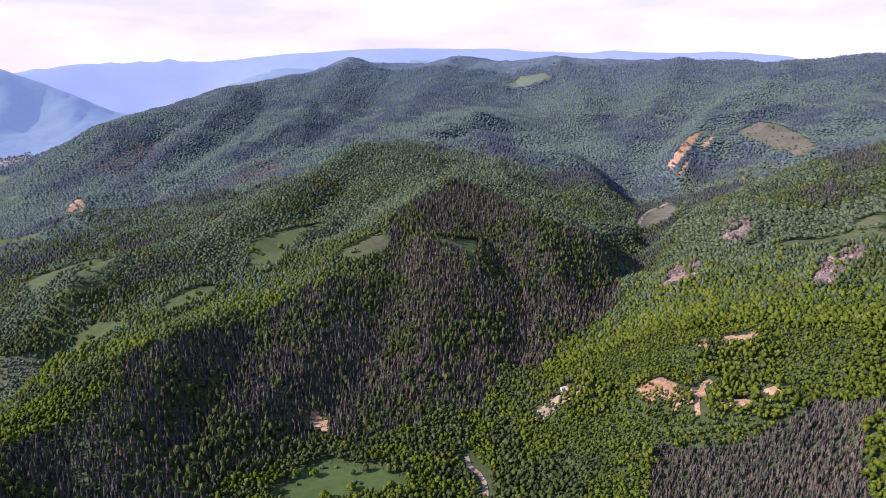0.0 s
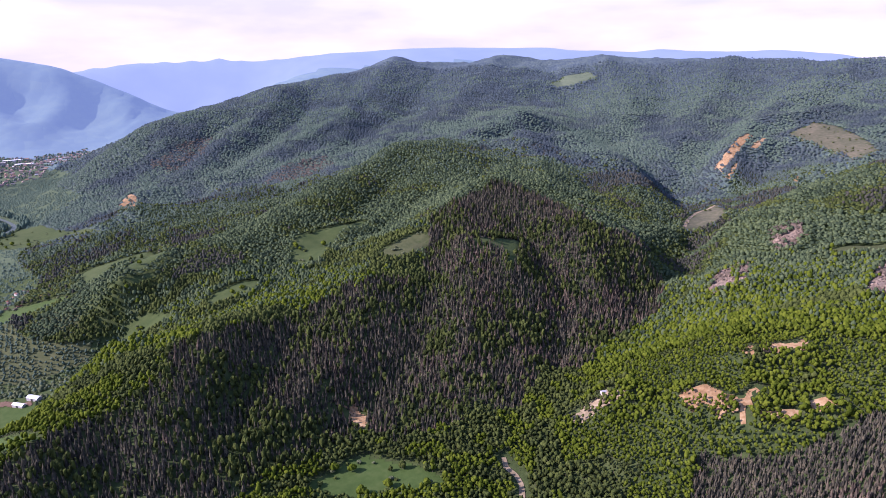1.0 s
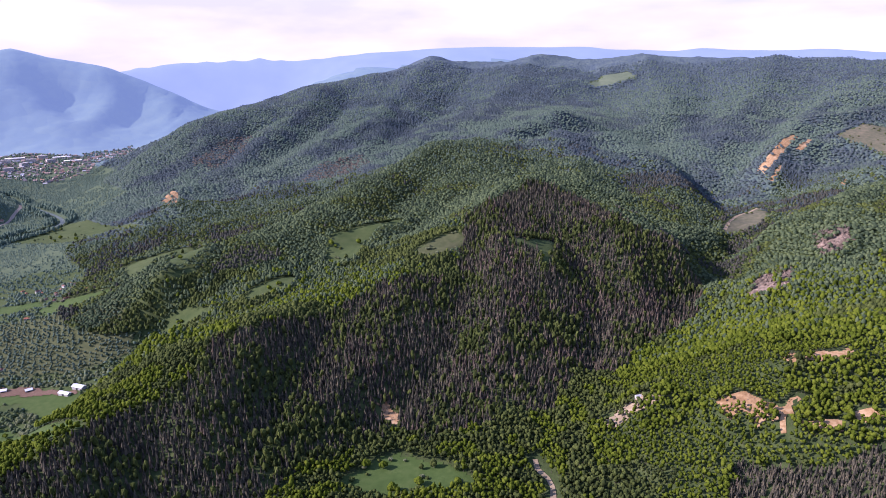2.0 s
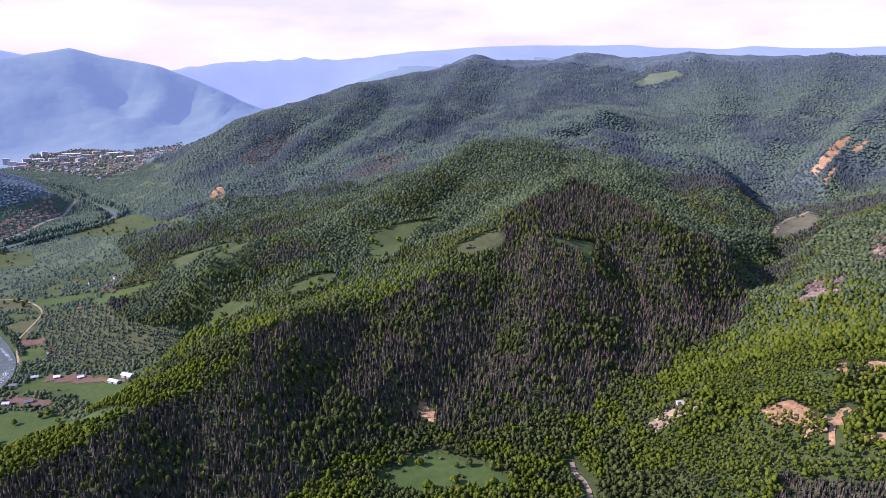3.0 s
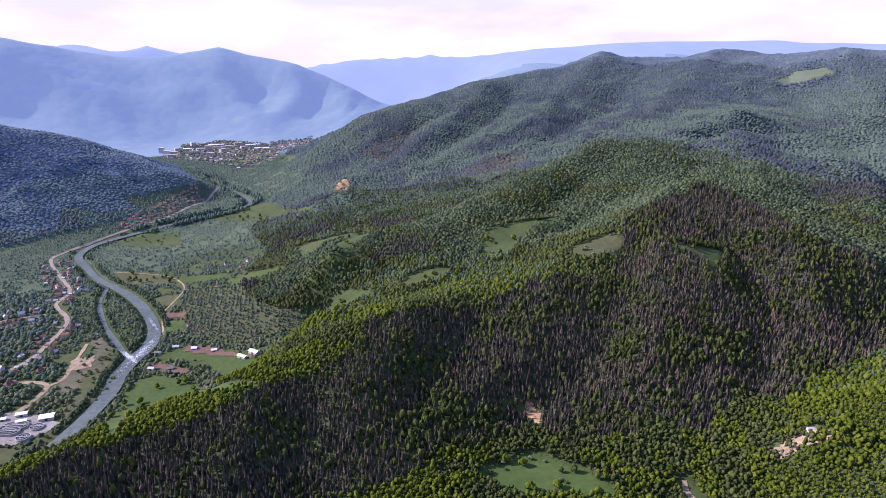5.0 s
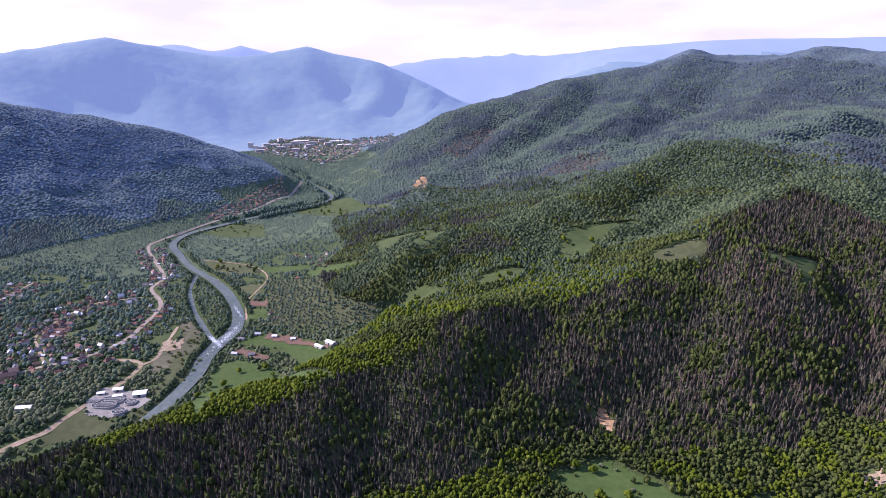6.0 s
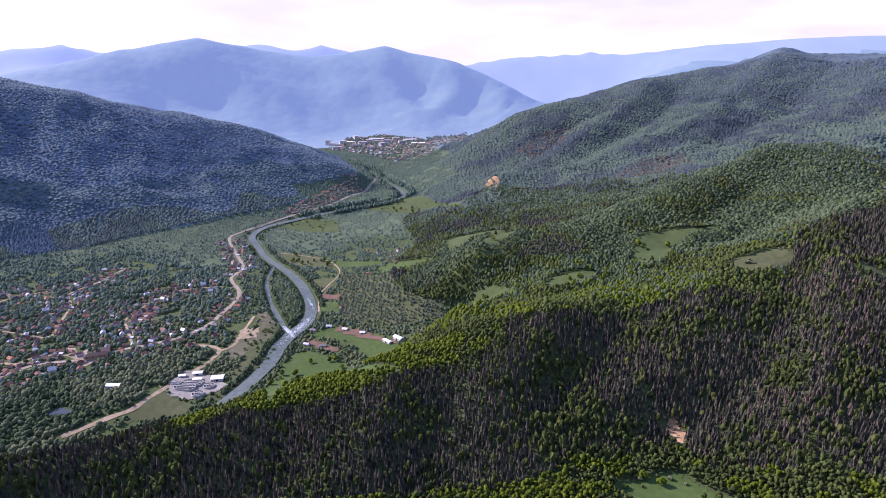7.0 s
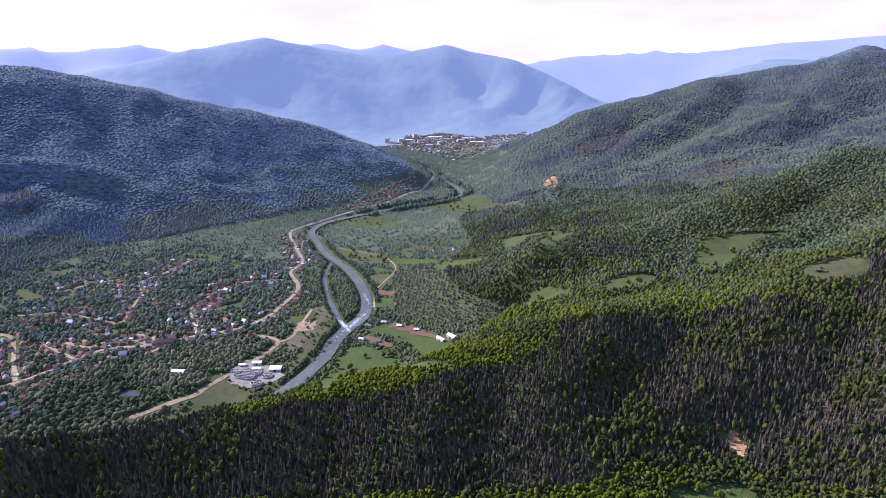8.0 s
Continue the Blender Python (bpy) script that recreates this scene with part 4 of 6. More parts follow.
draped_way("water", RIVER, lambda k: 24 - 13 * k + 2.5 * math.sin(k * 21) + 1.5 * math.sin(k * 57), -0.9, WATER, "shallow grey-green river winding along the valley", "river", True)
draped_way("water", SIDE, lambda k: 6 + 3 * k + 1.5 * math.sin(k * 19), 0.7, WATER, "narrow side arm of the river past an island", "river")
for course, wide in WAYS:
    paved = course is ROAD_MAIN
    draped_way("road" if paved else "track", course, wide, 0.5, ROAD if paved else (EARTH if course is HILL_TRACK else SANDY), "dusty pale village road" if paved else "unpaved sandy track", "road")
for o, m, label, category in (
        (SAND, HEATH_GRASS, "dry brown grass with sandy paths beside the river", "field"), (RIVERSIDE, DRY, "dry riverside grass with bushes", "field"), (PLANT_FIELD, DRY, "dry grass field beside the treatment plant", "field"),
        (FIELD_LOW, LAWN, "fresh green meadow by the river bend", "field"), (FIELD_STRIP, LAWN, "green strip fields between farm sheds", "field"),
        (FIELD_SMALL, LAWN, "small green field beside the track", "field"), (FIELD_HAY, DRY, "pale mown hay field", "field"),
        (FIELD_GREEN, LAWN, "long green field below the hamlet", "field"), (FIELD_WIDE, LAWN, "wide pale green pasture", "field"),
        (FIELD_DRY, DRY, "dry pasture with scattered bushes", "field"), (FIELD_UP, GRASS, "open pasture in the river bend", "field"),
        (FIELD_FAR, GRASS, "far green pasture on the valley floor", "field"), (FIELD_NOTCH, GRASS, "green clearing in the wooded slope", "meadow"),
        (MEADOW_I, GRASS, "grassy strip along the foot of a wooded spur", "meadow"), (MEADOW_J, GRASS, "narrow pale clearing on a far spur", "meadow"),
        (MEADOW_A, GRASS, "sloping hill meadow among woods", "meadow"), (MEADOW_B, DRY, "hill meadow with a bare earth edge", "meadow"),
        (MEADOW_C, GRASS, "small clearing under tall trees", "meadow"), (MEADOW_D, GRASS, "narrow clearing between wooded spurs", "meadow"),
        (MEADOW_E, GRASS, "grassy gully between wooded spurs", "meadow"), (MEADOW_F, GRASS, "stepped green clearing on the slope", "meadow"),
        (MEADOW_G, LAWN, "bright green clearing at the valley bottom", "meadow"), (MEADOW_H, DRY, "long pale green hillside field", "meadow"), (MEADOW_K, DRY, "upper hillside field above a wood", "meadow"),
        (HEATH, HEATH_GRASS, "bushy dry hillside pasture", "meadow"), (BALD, PALE_GRASS, "bald grassy patch on the far ridge", "meadow"), (VALLEY_CLEARING, HEATH_GRASS, "trampled clearing at the valley head", "meadow"),
        (ORCHARD, DRY, "grass under the orchard rows", "orchard")):
    draped_patch("field", o, 0.3, m, label, category, 4.0, 14.0 if o in (HEATH, BALD, VALLEY_CLEARING) else 5.0)
for o, m, label, category in (
        (PLOUGH_A, PLOUGHED, "freshly ploughed brown plot", "field"), (PLOUGH_B, PLOUGHED, "long brown ploughed strip", "field"), (PLOUGH_C, PLOUGHED, "reddish ploughed plot by the track", "field"),
        (GARDEN_BARE, PLOUGHED, "dug brown garden plot in the village", "field"), (SAND_PIT, SANDY, "pale bare sand pit", "sand"), (PLANT_YARD, YARD, "paved yard of the treatment plant", "yard"),
        (DUST, ROAD, "dusty open square at the crossroads", "yard"), (POND, POOL, "dark pond among trees", "pond"),
        (SCAR, EARTH, "pale landslip scar at the foot of the spur", "scar"), (QUARRY, SANDY, "pale excavated bank with rubble", "scar"),
        (EARTH_A, EARTH, "orange eroded earth among young trees", "scar"), (EARTH_B, EARTH, "bare orange earth strip", "scar"), (EARTH_C, EARTH, "orange earth patch in bushes", "scar"), (EARTH_D, EARTH, "bare cut at the wood's edge", "scar"),
        (ROCK_A, ROCK, "crumbling reddish rock outcrop", "rock"), (ROCK_B, ROCK, "broken pink rock face in the wood", "rock"), (ROCK_C, ROCK, "brown rocky scree with dead trees", "rock"),
        (SLIDE_FAR, EARTH, "long pale landslide on a far slope", "scar"), (SLIDE_FOOT, EARTH, "pale debris at the foot of a landslide", "scar"), (SLIDE_SMALL, EARTH, "small pale landslide", "scar"), (SLIDE_MID, EARTH, "small orange slip on the slope", "scar"), (CLIFF, EARTH, "pale orange earth cliff", "cliff")):
    draped_patch("bare_ground", o, 0.8, m, label, category, 2.0, 6.0)

# ---- where houses stand (needed before the trees are set) ----
rng = np.random.default_rng(7)
HOUSE_SITES = []  # x, y, turn


def free_site(x, y, gap):
    return all((x - hx) ** 2 + (y - hy) ** 2 > gap * gap for hx, hy, _ in HOUSE_SITES)


def along_street(points, step, lo, hi):
    line = flowing(points, step)
    for k in range(1, len(line) - 1):
        (x0, y0), (x1, y1) = line[k - 1][:2], line[k + 1][:2]
        turn = math.atan2(y1 - y0, x1 - x0)
        for side in (-1, 1):
            off = side * rng.uniform(lo, hi)
            x, y = line[k][0] - math.sin(turn) * off, line[k][1] + math.cos(turn) * off
            if free_site(x, y, 11) and not within_any(np.array([x]), np.array([y]), [SAND, PLANT_YARD, DUST])[0]:
                HOUSE_SITES.append((x, y, turn + rng.normal(0, 0.1) + (math.pi / 2 if rng.random() < 0.4 else 0)))


for street in (STREET_A, STREET_B, STREET_C, STREET_E, STREET_F, STREET_G, STREET_H):
    along_street(street, 17, 9, 14)
    along_street(street, 21, 28, 38)
along_street(ROAD_MAIN[:11], 18, 11, 16)
along_street(ROAD_MAIN[:8], 22, 30, 42)
along_street(ROAD_MAIN[11:15], 17, 12, 26)
box = np.array(VILLAGE)
for _ in range(900):
    x, y = rng.uniform(box[:, 0].min(), box[:, 0].max()), rng.uniform(box[:, 1].min(), box[:, 1].max())
    if inside(np.array([x]), np.array([y]), VILLAGE)[0] and lattice(np.array([x / 70]), np.array([y / 70]), 31)[0] > 0.05 and free_site(x, y, 15) and len(HOUSE_SITES) < 285:
        HOUSE_SITES.append((x, y, 0.5 + rng.normal(0, 0.25) + rng.integers(0, 2) * math.pi / 2))
HOUSE_SITES += [(x, y, 0.4 + 0.2 * k) for k, (x, y) in enumerate(EDGE_HOUSES)]
SITE_XY = np.array([(x, y) for x, y, _ in HOUSE_SITES] + SITES)

# ---- trees: woods are joined meshes, made from a few shapes ----
GOLD = (1 + 5 ** 0.5) / 2
ICO_V = np.array([(-1, GOLD, 0), (1, GOLD, 0), (-1, -GOLD, 0), (1, -GOLD, 0), (0, -1, GOLD), (0, 1, GOLD), (0, -1, -GOLD), (0, 1, -GOLD), (GOLD, 0, -1), (GOLD, 0, 1), (-GOLD, 0, -1), (-GOLD, 0, 1)]) / math.hypot(1, GOLD)
ICO_F = np.array([(0, 11, 5), (0, 5, 1), (0, 1, 7), (0, 7, 10), (0, 10, 11), (1, 5, 9), (5, 11, 4), (11, 10, 2), (10, 7, 6), (7, 1, 8), (3, 9, 4), (3, 4, 2), (3, 2, 6), (3, 6, 8), (3, 8, 9), (4, 9, 5), (2, 4, 11), (6, 2, 10), (8, 6, 7), (9, 8, 1)])


def lobed_crown(lobes, seed):
    """A crown of several leafy lobes, about 1 wide in radius and 1.5 high over its base."""
    r = np.random.default_rng(seed)
    v, f = [], []
    for k in range(lobes):
        size = r.uniform(0.50, 0.68) if lobes > 1 else 0.95
        turn, out = k * 2.4 + r.uniform(0, 1), (0.0 if k == 0 else r.uniform(0.36, 0.55))
        c = np.array([math.cos(turn) * out, math.sin(turn) * out, 1.15 if k == 0 else r.uniform(0.6, 1.0)])
        f.append(ICO_F + 12 * k)
        v.append(ICO_V * np.array([size, size, size * r.uniform(0.8, 1.15)]) * r.uniform(0.82, 1.2, (12, 1)) + c)
    return np.concatenate(v), np.concatenate(f)


def spruce_crown(seed):
    """Drooping star-shaped tiers, radius 1, height 1."""
    r = np.random.default_rng(seed)
    v, f = [], []
    for k, (base, top, wide) in enumerate(((0.10, 0.55, 1.0), (0.34, 0.80, 0.72), (0.62, 1.0, 0.42))):
        n0 = len(v)
        v.append((0, 0, top))
        for j in range(10):
            a = j * math.pi / 5 + k
            w = wide * (r.uniform(0.85, 1.15) if j % 2 == 0 else r.uniform(0.5, 0.68))
            v.append((math.cos(a) * w, math.sin(a) * w, base - (0.05 if j % 2 == 0 else -0.05)))
        f += [(n0, n0 + 1 + j, n0 + 1 + (j + 1) % 10) for j in range(10)]
    return np.array(v), np.array(f)


STEM_V = np.array([(math.cos(a) * w, math.sin(a) * w, z) for z, w in ((0, 1.0), (1, 0.45)) for a in (0, 2.09, 4.19)])
STEM_F = np.array([(0, 1, 4), (0, 4, 3), (1, 2, 5), (1, 5, 4), (2, 0, 3), (2, 3, 5)])


def planted(shapes, x, y, wide, tall, jitter, seed, lift=0.0):
    """Vertices and triangles of one tree at each place, the shapes taken in turn."""
    r = np.random.default_rng(seed)
    z = ground(x, y) + lift
    pick = r.integers(0, len(shapes), len(x))
    all_v, all_f, base = [], [], 0
    for k, (tv, tf) in enumerate(shapes):
        m = pick == k
        n = int(m.sum())
        if n == 0:
            continue
        a = r.uniform(0, 6.283, n)
        c, s = np.cos(a)[:, None], np.sin(a)[:, None]
        v = np.empty((n, len(tv), 3))
        px, py = tv[None, :, 0] * wide[m][:, None], tv[None, :, 1] * wide[m][:, None]
        v[:, :, 0] = x[m][:, None] + px * c - py * s
        v[:, :, 1] = y[m][:, None] + px * s + py * c
        v[:, :, 2] = z[m][:, None] + tv[None, :, 2] * tall[m][:, None]
        v += r.normal(0, 1, v.shape) * (jitter * wide[m])[:, None, None]
        all_v.append(v.reshape(-1, 3))
        all_f.append((tf[None] + (np.arange(n) * len(tv))[:, None, None]).reshape(-1, 3) + base)
        base += n * len(tv)
    return np.concatenate(all_v), np.concatenate(all_f)


def tuft(seed):
    """A low uneven dome of six faces, for woods far away."""
    r = np.random.default_rng(seed)
    v = [(r.uniform(-0.2, 0.2), r.uniform(-0.2, 0.2), 1.45)] + [(math.cos(k * 1.047) * r.uniform(0.75, 1.1), math.sin(k * 1.047) * r.uniform(0.75, 1.1), r.uniform(-0.9, -0.5)) for k in range(6)]
    return np.array(v), np.array([(0, 1 + k, 1 + (k + 1) % 6) for k in range(6)])


def dome(seed):
    """A rounded crown of fifteen faces, open below."""
    r = np.random.default_rng(seed)
    v = [(0, 0, 1.9)]
    for wide, z, turn in ((0.72, 1.45, 0.0), (1.0, 0.5, 0.63)):
        v += [(math.cos(k * 1.257 + turn) * wide * r.uniform(0.82, 1.2), math.sin(k * 1.257 + turn) * wide * r.uniform(0.82, 1.2), z + r.uniform(-0.15, 0.15)) for k in range(5)]
    f = [(0, 1 + k, 1 + (k + 1) % 5) for k in range(5)]
    for k in range(5):
        f += [(1 + k, 6 + k, 1 + (k + 1) % 5), (1 + (k + 1) % 5, 6 + k, 6 + (k + 1) % 5)]
    return np.array(v), np.array(f)


DOMES = [dome(s) for s in (24, 25, 26, 27)]
TUFTS = [tuft(s) for s in (14, 15, 16, 17)]
CROWNS_MID = [lobed_crown(2, s) for s in (5, 6, 7)]
SPRUCES = [spruce_crown(s) for s in (11, 12, 13)]
BARK = shader("grey_brown_bark", [(0.06, 0.05, 0.04), (0.10, 0.085, 0.07)], 1)


def wood(name, label, category, shapes, x, y, wide, tall, material, jitter=0.1, seed=1, trunks=True, lift=0.0, smooth=False):
    if len(x) == 0:
        return
    v, f = planted(shapes, x, y, wide, tall, jitter, seed, lift)
    ob = tagged(mesh_object(name, v, f, [material], None, smooth), label, category, kind="stuff")
    if trunks:
        tv, tf = planted([(STEM_V, STEM_F)], x, y, np.full(len(x), 0.28), tall * 0.55, 0, seed)
        tr = mesh_object("trunks", tv, tf, [BARK])
        tr.parent = ob
        tagged(tr, kind="stuff")


def sown(x0, x1, y0, y1, step, seed):
    r = np.random.default_rng(seed)
    x, y = np.meshgrid(np.arange(x0, x1, step), np.arange(y0, y1, step))
    x = (x + r.uniform(-0.48, 0.48, x.shape) * step).ravel()
    y = (y + r.uniform(-0.48, 0.48, y.shape) * step).ravel()
    return x, y


def ragged_edge(x, y):
    """The places moved about a little, so that wood edges are uneven."""
    return x + 16 * lattice(x / 38, y / 38, 91) + 6 * lattice(x / 11, y / 11, 93), y + 16 * lattice(x / 38, y / 38, 92) + 6 * lattice(x / 11, y / 11, 94)


def open_ground(x, y):
    """Places where no tree can stand."""
    bad = within_any(x, y, MEADOWS + FIELDS + [SCAR]) | within_any(x, y, BARE) & (lattice(x / 9, y / 9, 51) < -0.05)
    bad |= within_any(x, y, ROCKS) & (lattice(x / 7, y / 7, 50) < 0.45)
    bad |= (to_line(x, y, RIVER_COURSE) < 15) | (to_line(x, y, SIDE_CHANNEL) < 8)
    bad |= inside(x - 2, y + 7, SCAR)  # trees cleared on the camera's side, so that the scar shows
    for course, wide in WAYS:
        bad |= to_line(x, y, course) < wide / 2 + 4.5
    return bad


def clear_of_houses(x, y, gap):
    best = np.full(len(x), 1e9)
    for hx, hy in SITE_XY:
        best = np.minimum(best, (x - hx) ** 2 + (y - hy) ** 2)
    return best > gap * gap


def compass(x, y):
    return np.degrees(np.arctan2(-x, y))


def in_view_side(x, y):
    a = compass(x, y)
    return (a > -40) & (a < 80) & (np.hypot(x, y) > 400)


# spruce woods of the front spur and of the near right slope
x, y = sown(-640, 420, 60, 1140, 4.5, 21)
keep = in_view_side(x, y) & within_any(*ragged_edge(x, y), [SPRUCE_SPUR, SPRUCE_NOSE, SPRUCE_RIGHT, SPRUCE_KNOB]) & ~open_ground(x, y) & (ground(x, y) > 16)
x, y = x[keep], y[keep]
extra = sown(120, 420, 360, 540, 4.2, 22)
more = in_view_side(*extra) & inside(*ragged_edge(*extra), SPRUCE_RIGHT)
x, y = np.append(x, extra[0][more]), np.append(y, extra[1][more])
patch = lattice(x / 55, y / 55, 60) * 0.35 + lattice(x / 19, y / 19, 61) * 0.35 + np.random.default_rng(17).normal(0, 0.24, len(x))
plantation = inside(*ragged_edge(x, y), SPRUCE_RIGHT)
leafy = (patch > 0.19) & ~plantation
brown_luck = np.random.default_rng(23).normal(0, 0.35, len(x))
brownish = ~leafy & ((inside(*ragged_edge(x, y), BROWN_WOOD) & (lattice(x / 30, y / 30, 62) + brown_luck > 0.1)) | (lattice(x / 36, y / 36, 63) + brown_luck > 0.75) | plantation & (lattice(x / 25, y / 25, 64) > 0.75))
dark = ~leafy & ~brownish


def sizes(n, lo, hi, seed):
    return np.random.default_rng(seed).uniform(lo, hi, n)


for mask, material, label, seed in ((dark, CONIFER, "dense dark green spruce forest on the spur", 31), (brownish, CONIFER_BROWN, "thinning brownish spruce forest on the spur", 32)):
    n = int(mask.sum())
    tall = sizes(n, 7.0, 14.5, seed) * np.where(plantation[mask], 0.72, 1)
    wood("spruce_forest", label, "forest", SPRUCES, x[mask], y[mask], tall * sizes(n, 0.17, 0.24, seed + 1), tall, material, 0.08, seed)
mixed = leafy & (np.random.default_rng(3).random(len(x)) < 0.9)
n = int(mixed.sum())
wide = sizes(n, 1.7, 3.7, 35)
wood("mixed_broadleaf_trees", "broadleaf trees scattered through the spruce forest", "trees", CROWNS_MID, x[mixed], y[mixed], wide, wide * sizes(n, 1.7, 2.5, 36), LEAF_DARK, 0.12, 37)

# broadleaf woods near by
chance_near = np.random.default_rng(18)
x, y = sown(-900, 760, 100, 1010, 3.8, 41)
away = np.hypot(x, y)
keep = in_view_side(x, y) & (away < 1010) & ~within_any(*ragged_edge(x, y), [SPRUCE_SPUR, SPRUCE_NOSE, SPRUCE_RIGHT, SPRUCE_KNOB]) & ~flat_land(x, y) & ~open_ground(x, y)
x, y = x[keep], y[keep]
# Haze painted in: beeches farther off turn to the bluer LEAF_MID.
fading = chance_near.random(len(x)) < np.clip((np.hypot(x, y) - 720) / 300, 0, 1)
shade = lattice(x / 60, y / 60, 70) + 0.7 * lattice(x / 17, y / 17, 71) - np.where(x > 120, 0.45, -0.05)
young = (lattice(x / 48, y / 48, 72) > 0.1) & (x > 100) & (y < 680)
close = np.hypot(x, y) < 720
for mask, material, label, seed in ((~fading & (shade < 0.15), LEAF, "bright spring-green beech wood on sunny slopes", 43), (fading & (shade < 0.15), LEAF_MID, "beech wood farther up the valley, green blued for haze", 45), (shade >= 0.15, LEAF_DARK, "darker green broadleaf wood on the slopes", 44)):
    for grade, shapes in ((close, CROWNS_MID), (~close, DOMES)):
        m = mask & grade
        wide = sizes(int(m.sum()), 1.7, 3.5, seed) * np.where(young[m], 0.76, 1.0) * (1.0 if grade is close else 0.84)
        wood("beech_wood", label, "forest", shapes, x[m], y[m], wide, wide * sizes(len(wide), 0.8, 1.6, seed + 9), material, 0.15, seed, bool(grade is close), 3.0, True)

# woods of the middle distance and beyond
chance = np.random.default_rng(19)


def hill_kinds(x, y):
    """0 green, 1 dark green, 2 grey spruce, 3 to 5 the same haze-tinted farther off, 6 haze-palest, 7 to 9 haze-blued
    across the river, 10 reddish patches.
    """
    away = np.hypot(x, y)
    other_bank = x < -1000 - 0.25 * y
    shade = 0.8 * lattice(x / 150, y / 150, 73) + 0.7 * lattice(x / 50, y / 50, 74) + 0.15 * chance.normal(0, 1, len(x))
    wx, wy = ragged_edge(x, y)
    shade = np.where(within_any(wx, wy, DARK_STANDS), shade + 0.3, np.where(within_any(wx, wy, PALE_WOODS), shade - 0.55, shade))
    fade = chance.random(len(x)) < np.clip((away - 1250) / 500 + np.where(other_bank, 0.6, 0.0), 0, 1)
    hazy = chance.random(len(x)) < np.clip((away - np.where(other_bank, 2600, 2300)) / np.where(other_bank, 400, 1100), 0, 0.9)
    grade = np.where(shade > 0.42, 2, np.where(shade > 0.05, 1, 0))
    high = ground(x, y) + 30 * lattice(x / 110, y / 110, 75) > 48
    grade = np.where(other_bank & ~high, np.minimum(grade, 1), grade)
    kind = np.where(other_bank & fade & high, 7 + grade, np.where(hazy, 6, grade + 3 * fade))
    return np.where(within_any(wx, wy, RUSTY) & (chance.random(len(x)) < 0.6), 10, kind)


HILL_LEAVES = ((LEAF_MID, "spring-green woods over the middle ridges"), (LEAF_DARK, "dark green woods over the middle ridges"), (SPRUCE_MID, "greyish spruce stands on the middle ridges"),
               (LEAF_FAR, "haze-tinted green woods on far ridges"), (LEAF_FAR_MID, "haze-tinted green woods on far slopes"), (LEAF_FAR_DARK, "haze-tinted dark wooded patches on far ridges"),
               (LEAF_PALE, "pale hazy woods on the farthest slopes"),
               (LEAF_BLUE, "haze-blued green woods on the big hill"), (LEAF_BLUE_MID, "haze-blued mixed woods on the big hill"), (LEAF_BLUE_DARK, "haze-blued dark woods on the big hill"), (LEAF_RUST, "reddish brown budding trees in patches"))
x, y = sown(-1800, 1100, 250, 1800, 4.8, 51)
away = np.hypot(x, y)
keep = in_view_side(x, y) & (away >= 1010) & (away + 160 * lattice(x / 130, y / 130, 21) < 1650) & ~within_any(*ragged_edge(x, y), [SPRUCE_SPUR, SPRUCE_KNOB]) & ~flat_land(x, y) & ~open_ground(x, y)
x, y = x[keep], y[keep]
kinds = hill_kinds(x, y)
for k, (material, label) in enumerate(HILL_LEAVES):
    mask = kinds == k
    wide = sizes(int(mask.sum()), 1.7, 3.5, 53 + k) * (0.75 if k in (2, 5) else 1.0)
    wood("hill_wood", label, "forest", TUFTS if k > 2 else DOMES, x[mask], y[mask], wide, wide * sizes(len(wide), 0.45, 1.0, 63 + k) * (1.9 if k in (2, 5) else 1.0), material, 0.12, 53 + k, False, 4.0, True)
x, y = sown(-2900, 1900, 250, 3150, 8.0, 55)
away = np.hypot(x, y)
keep = in_view_side(x, y) & (away + 160 * lattice(x / 130, y / 130, 21) >= 1640) & (away + 120 * chance.normal(0, 1, len(x)) < np.where(x < -1000 - 0.25 * y, 2650, np.where(compass(x, y) > 26, 2750, 3150))) & ~flat_land(x, y) & ~open_ground(x, y) & ~inside(x, y, TOWN_AREA)
x, y = x[keep], y[keep]
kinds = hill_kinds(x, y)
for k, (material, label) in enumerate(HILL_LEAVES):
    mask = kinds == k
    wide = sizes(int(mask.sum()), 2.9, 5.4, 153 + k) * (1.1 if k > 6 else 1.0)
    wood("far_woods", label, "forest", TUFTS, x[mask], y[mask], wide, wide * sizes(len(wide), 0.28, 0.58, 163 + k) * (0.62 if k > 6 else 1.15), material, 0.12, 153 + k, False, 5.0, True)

# trees between the houses of the far town
x, y = sown(-2300, -1450, 1900, 2800, 13.0, 256)
keep = inside(x, y, TOWN_AREA) & (lattice(x / 45, y / 45, 257) > 0.15)
x, y = x[keep], y[keep]
wide = sizes(len(x), 2.4, 4.2, 258)
wood("town_trees", "haze-tinted green trees between the houses of the town", "trees", DOMES, x, y, wide, wide * sizes(len(x), 0.9, 1.5, 259), LEAF_HAZE, 0.12, 258, False, 0.0, True)

# tall trees along the far bends of the river
x, y = sown(-2200, -700, 1150, 2300, 6.5, 56)
gap = to_line(x, y, RIVER_COURSE)
keep = in_view_side(x, y) & (gap > 15) & (gap < 34) & (to_line(x, y, ROAD_MAIN) > 8) & (np.hypot(x, y) > 1450) & clear_of_houses(x, y, 9) & (lattice(x / 60, y / 60, 57) > -0.45)
x, y = x[keep], y[keep]
wide = sizes(len(x), 2.6, 4.4, 58)
wood("riverside_trees", "tall haze-tinted green trees along the river bank", "trees", DOMES, x, y, wide, wide * sizes(len(x), 1.3, 2.1, 59), LEAF_HAZE, 0.12, 58, False, 0.0, True)

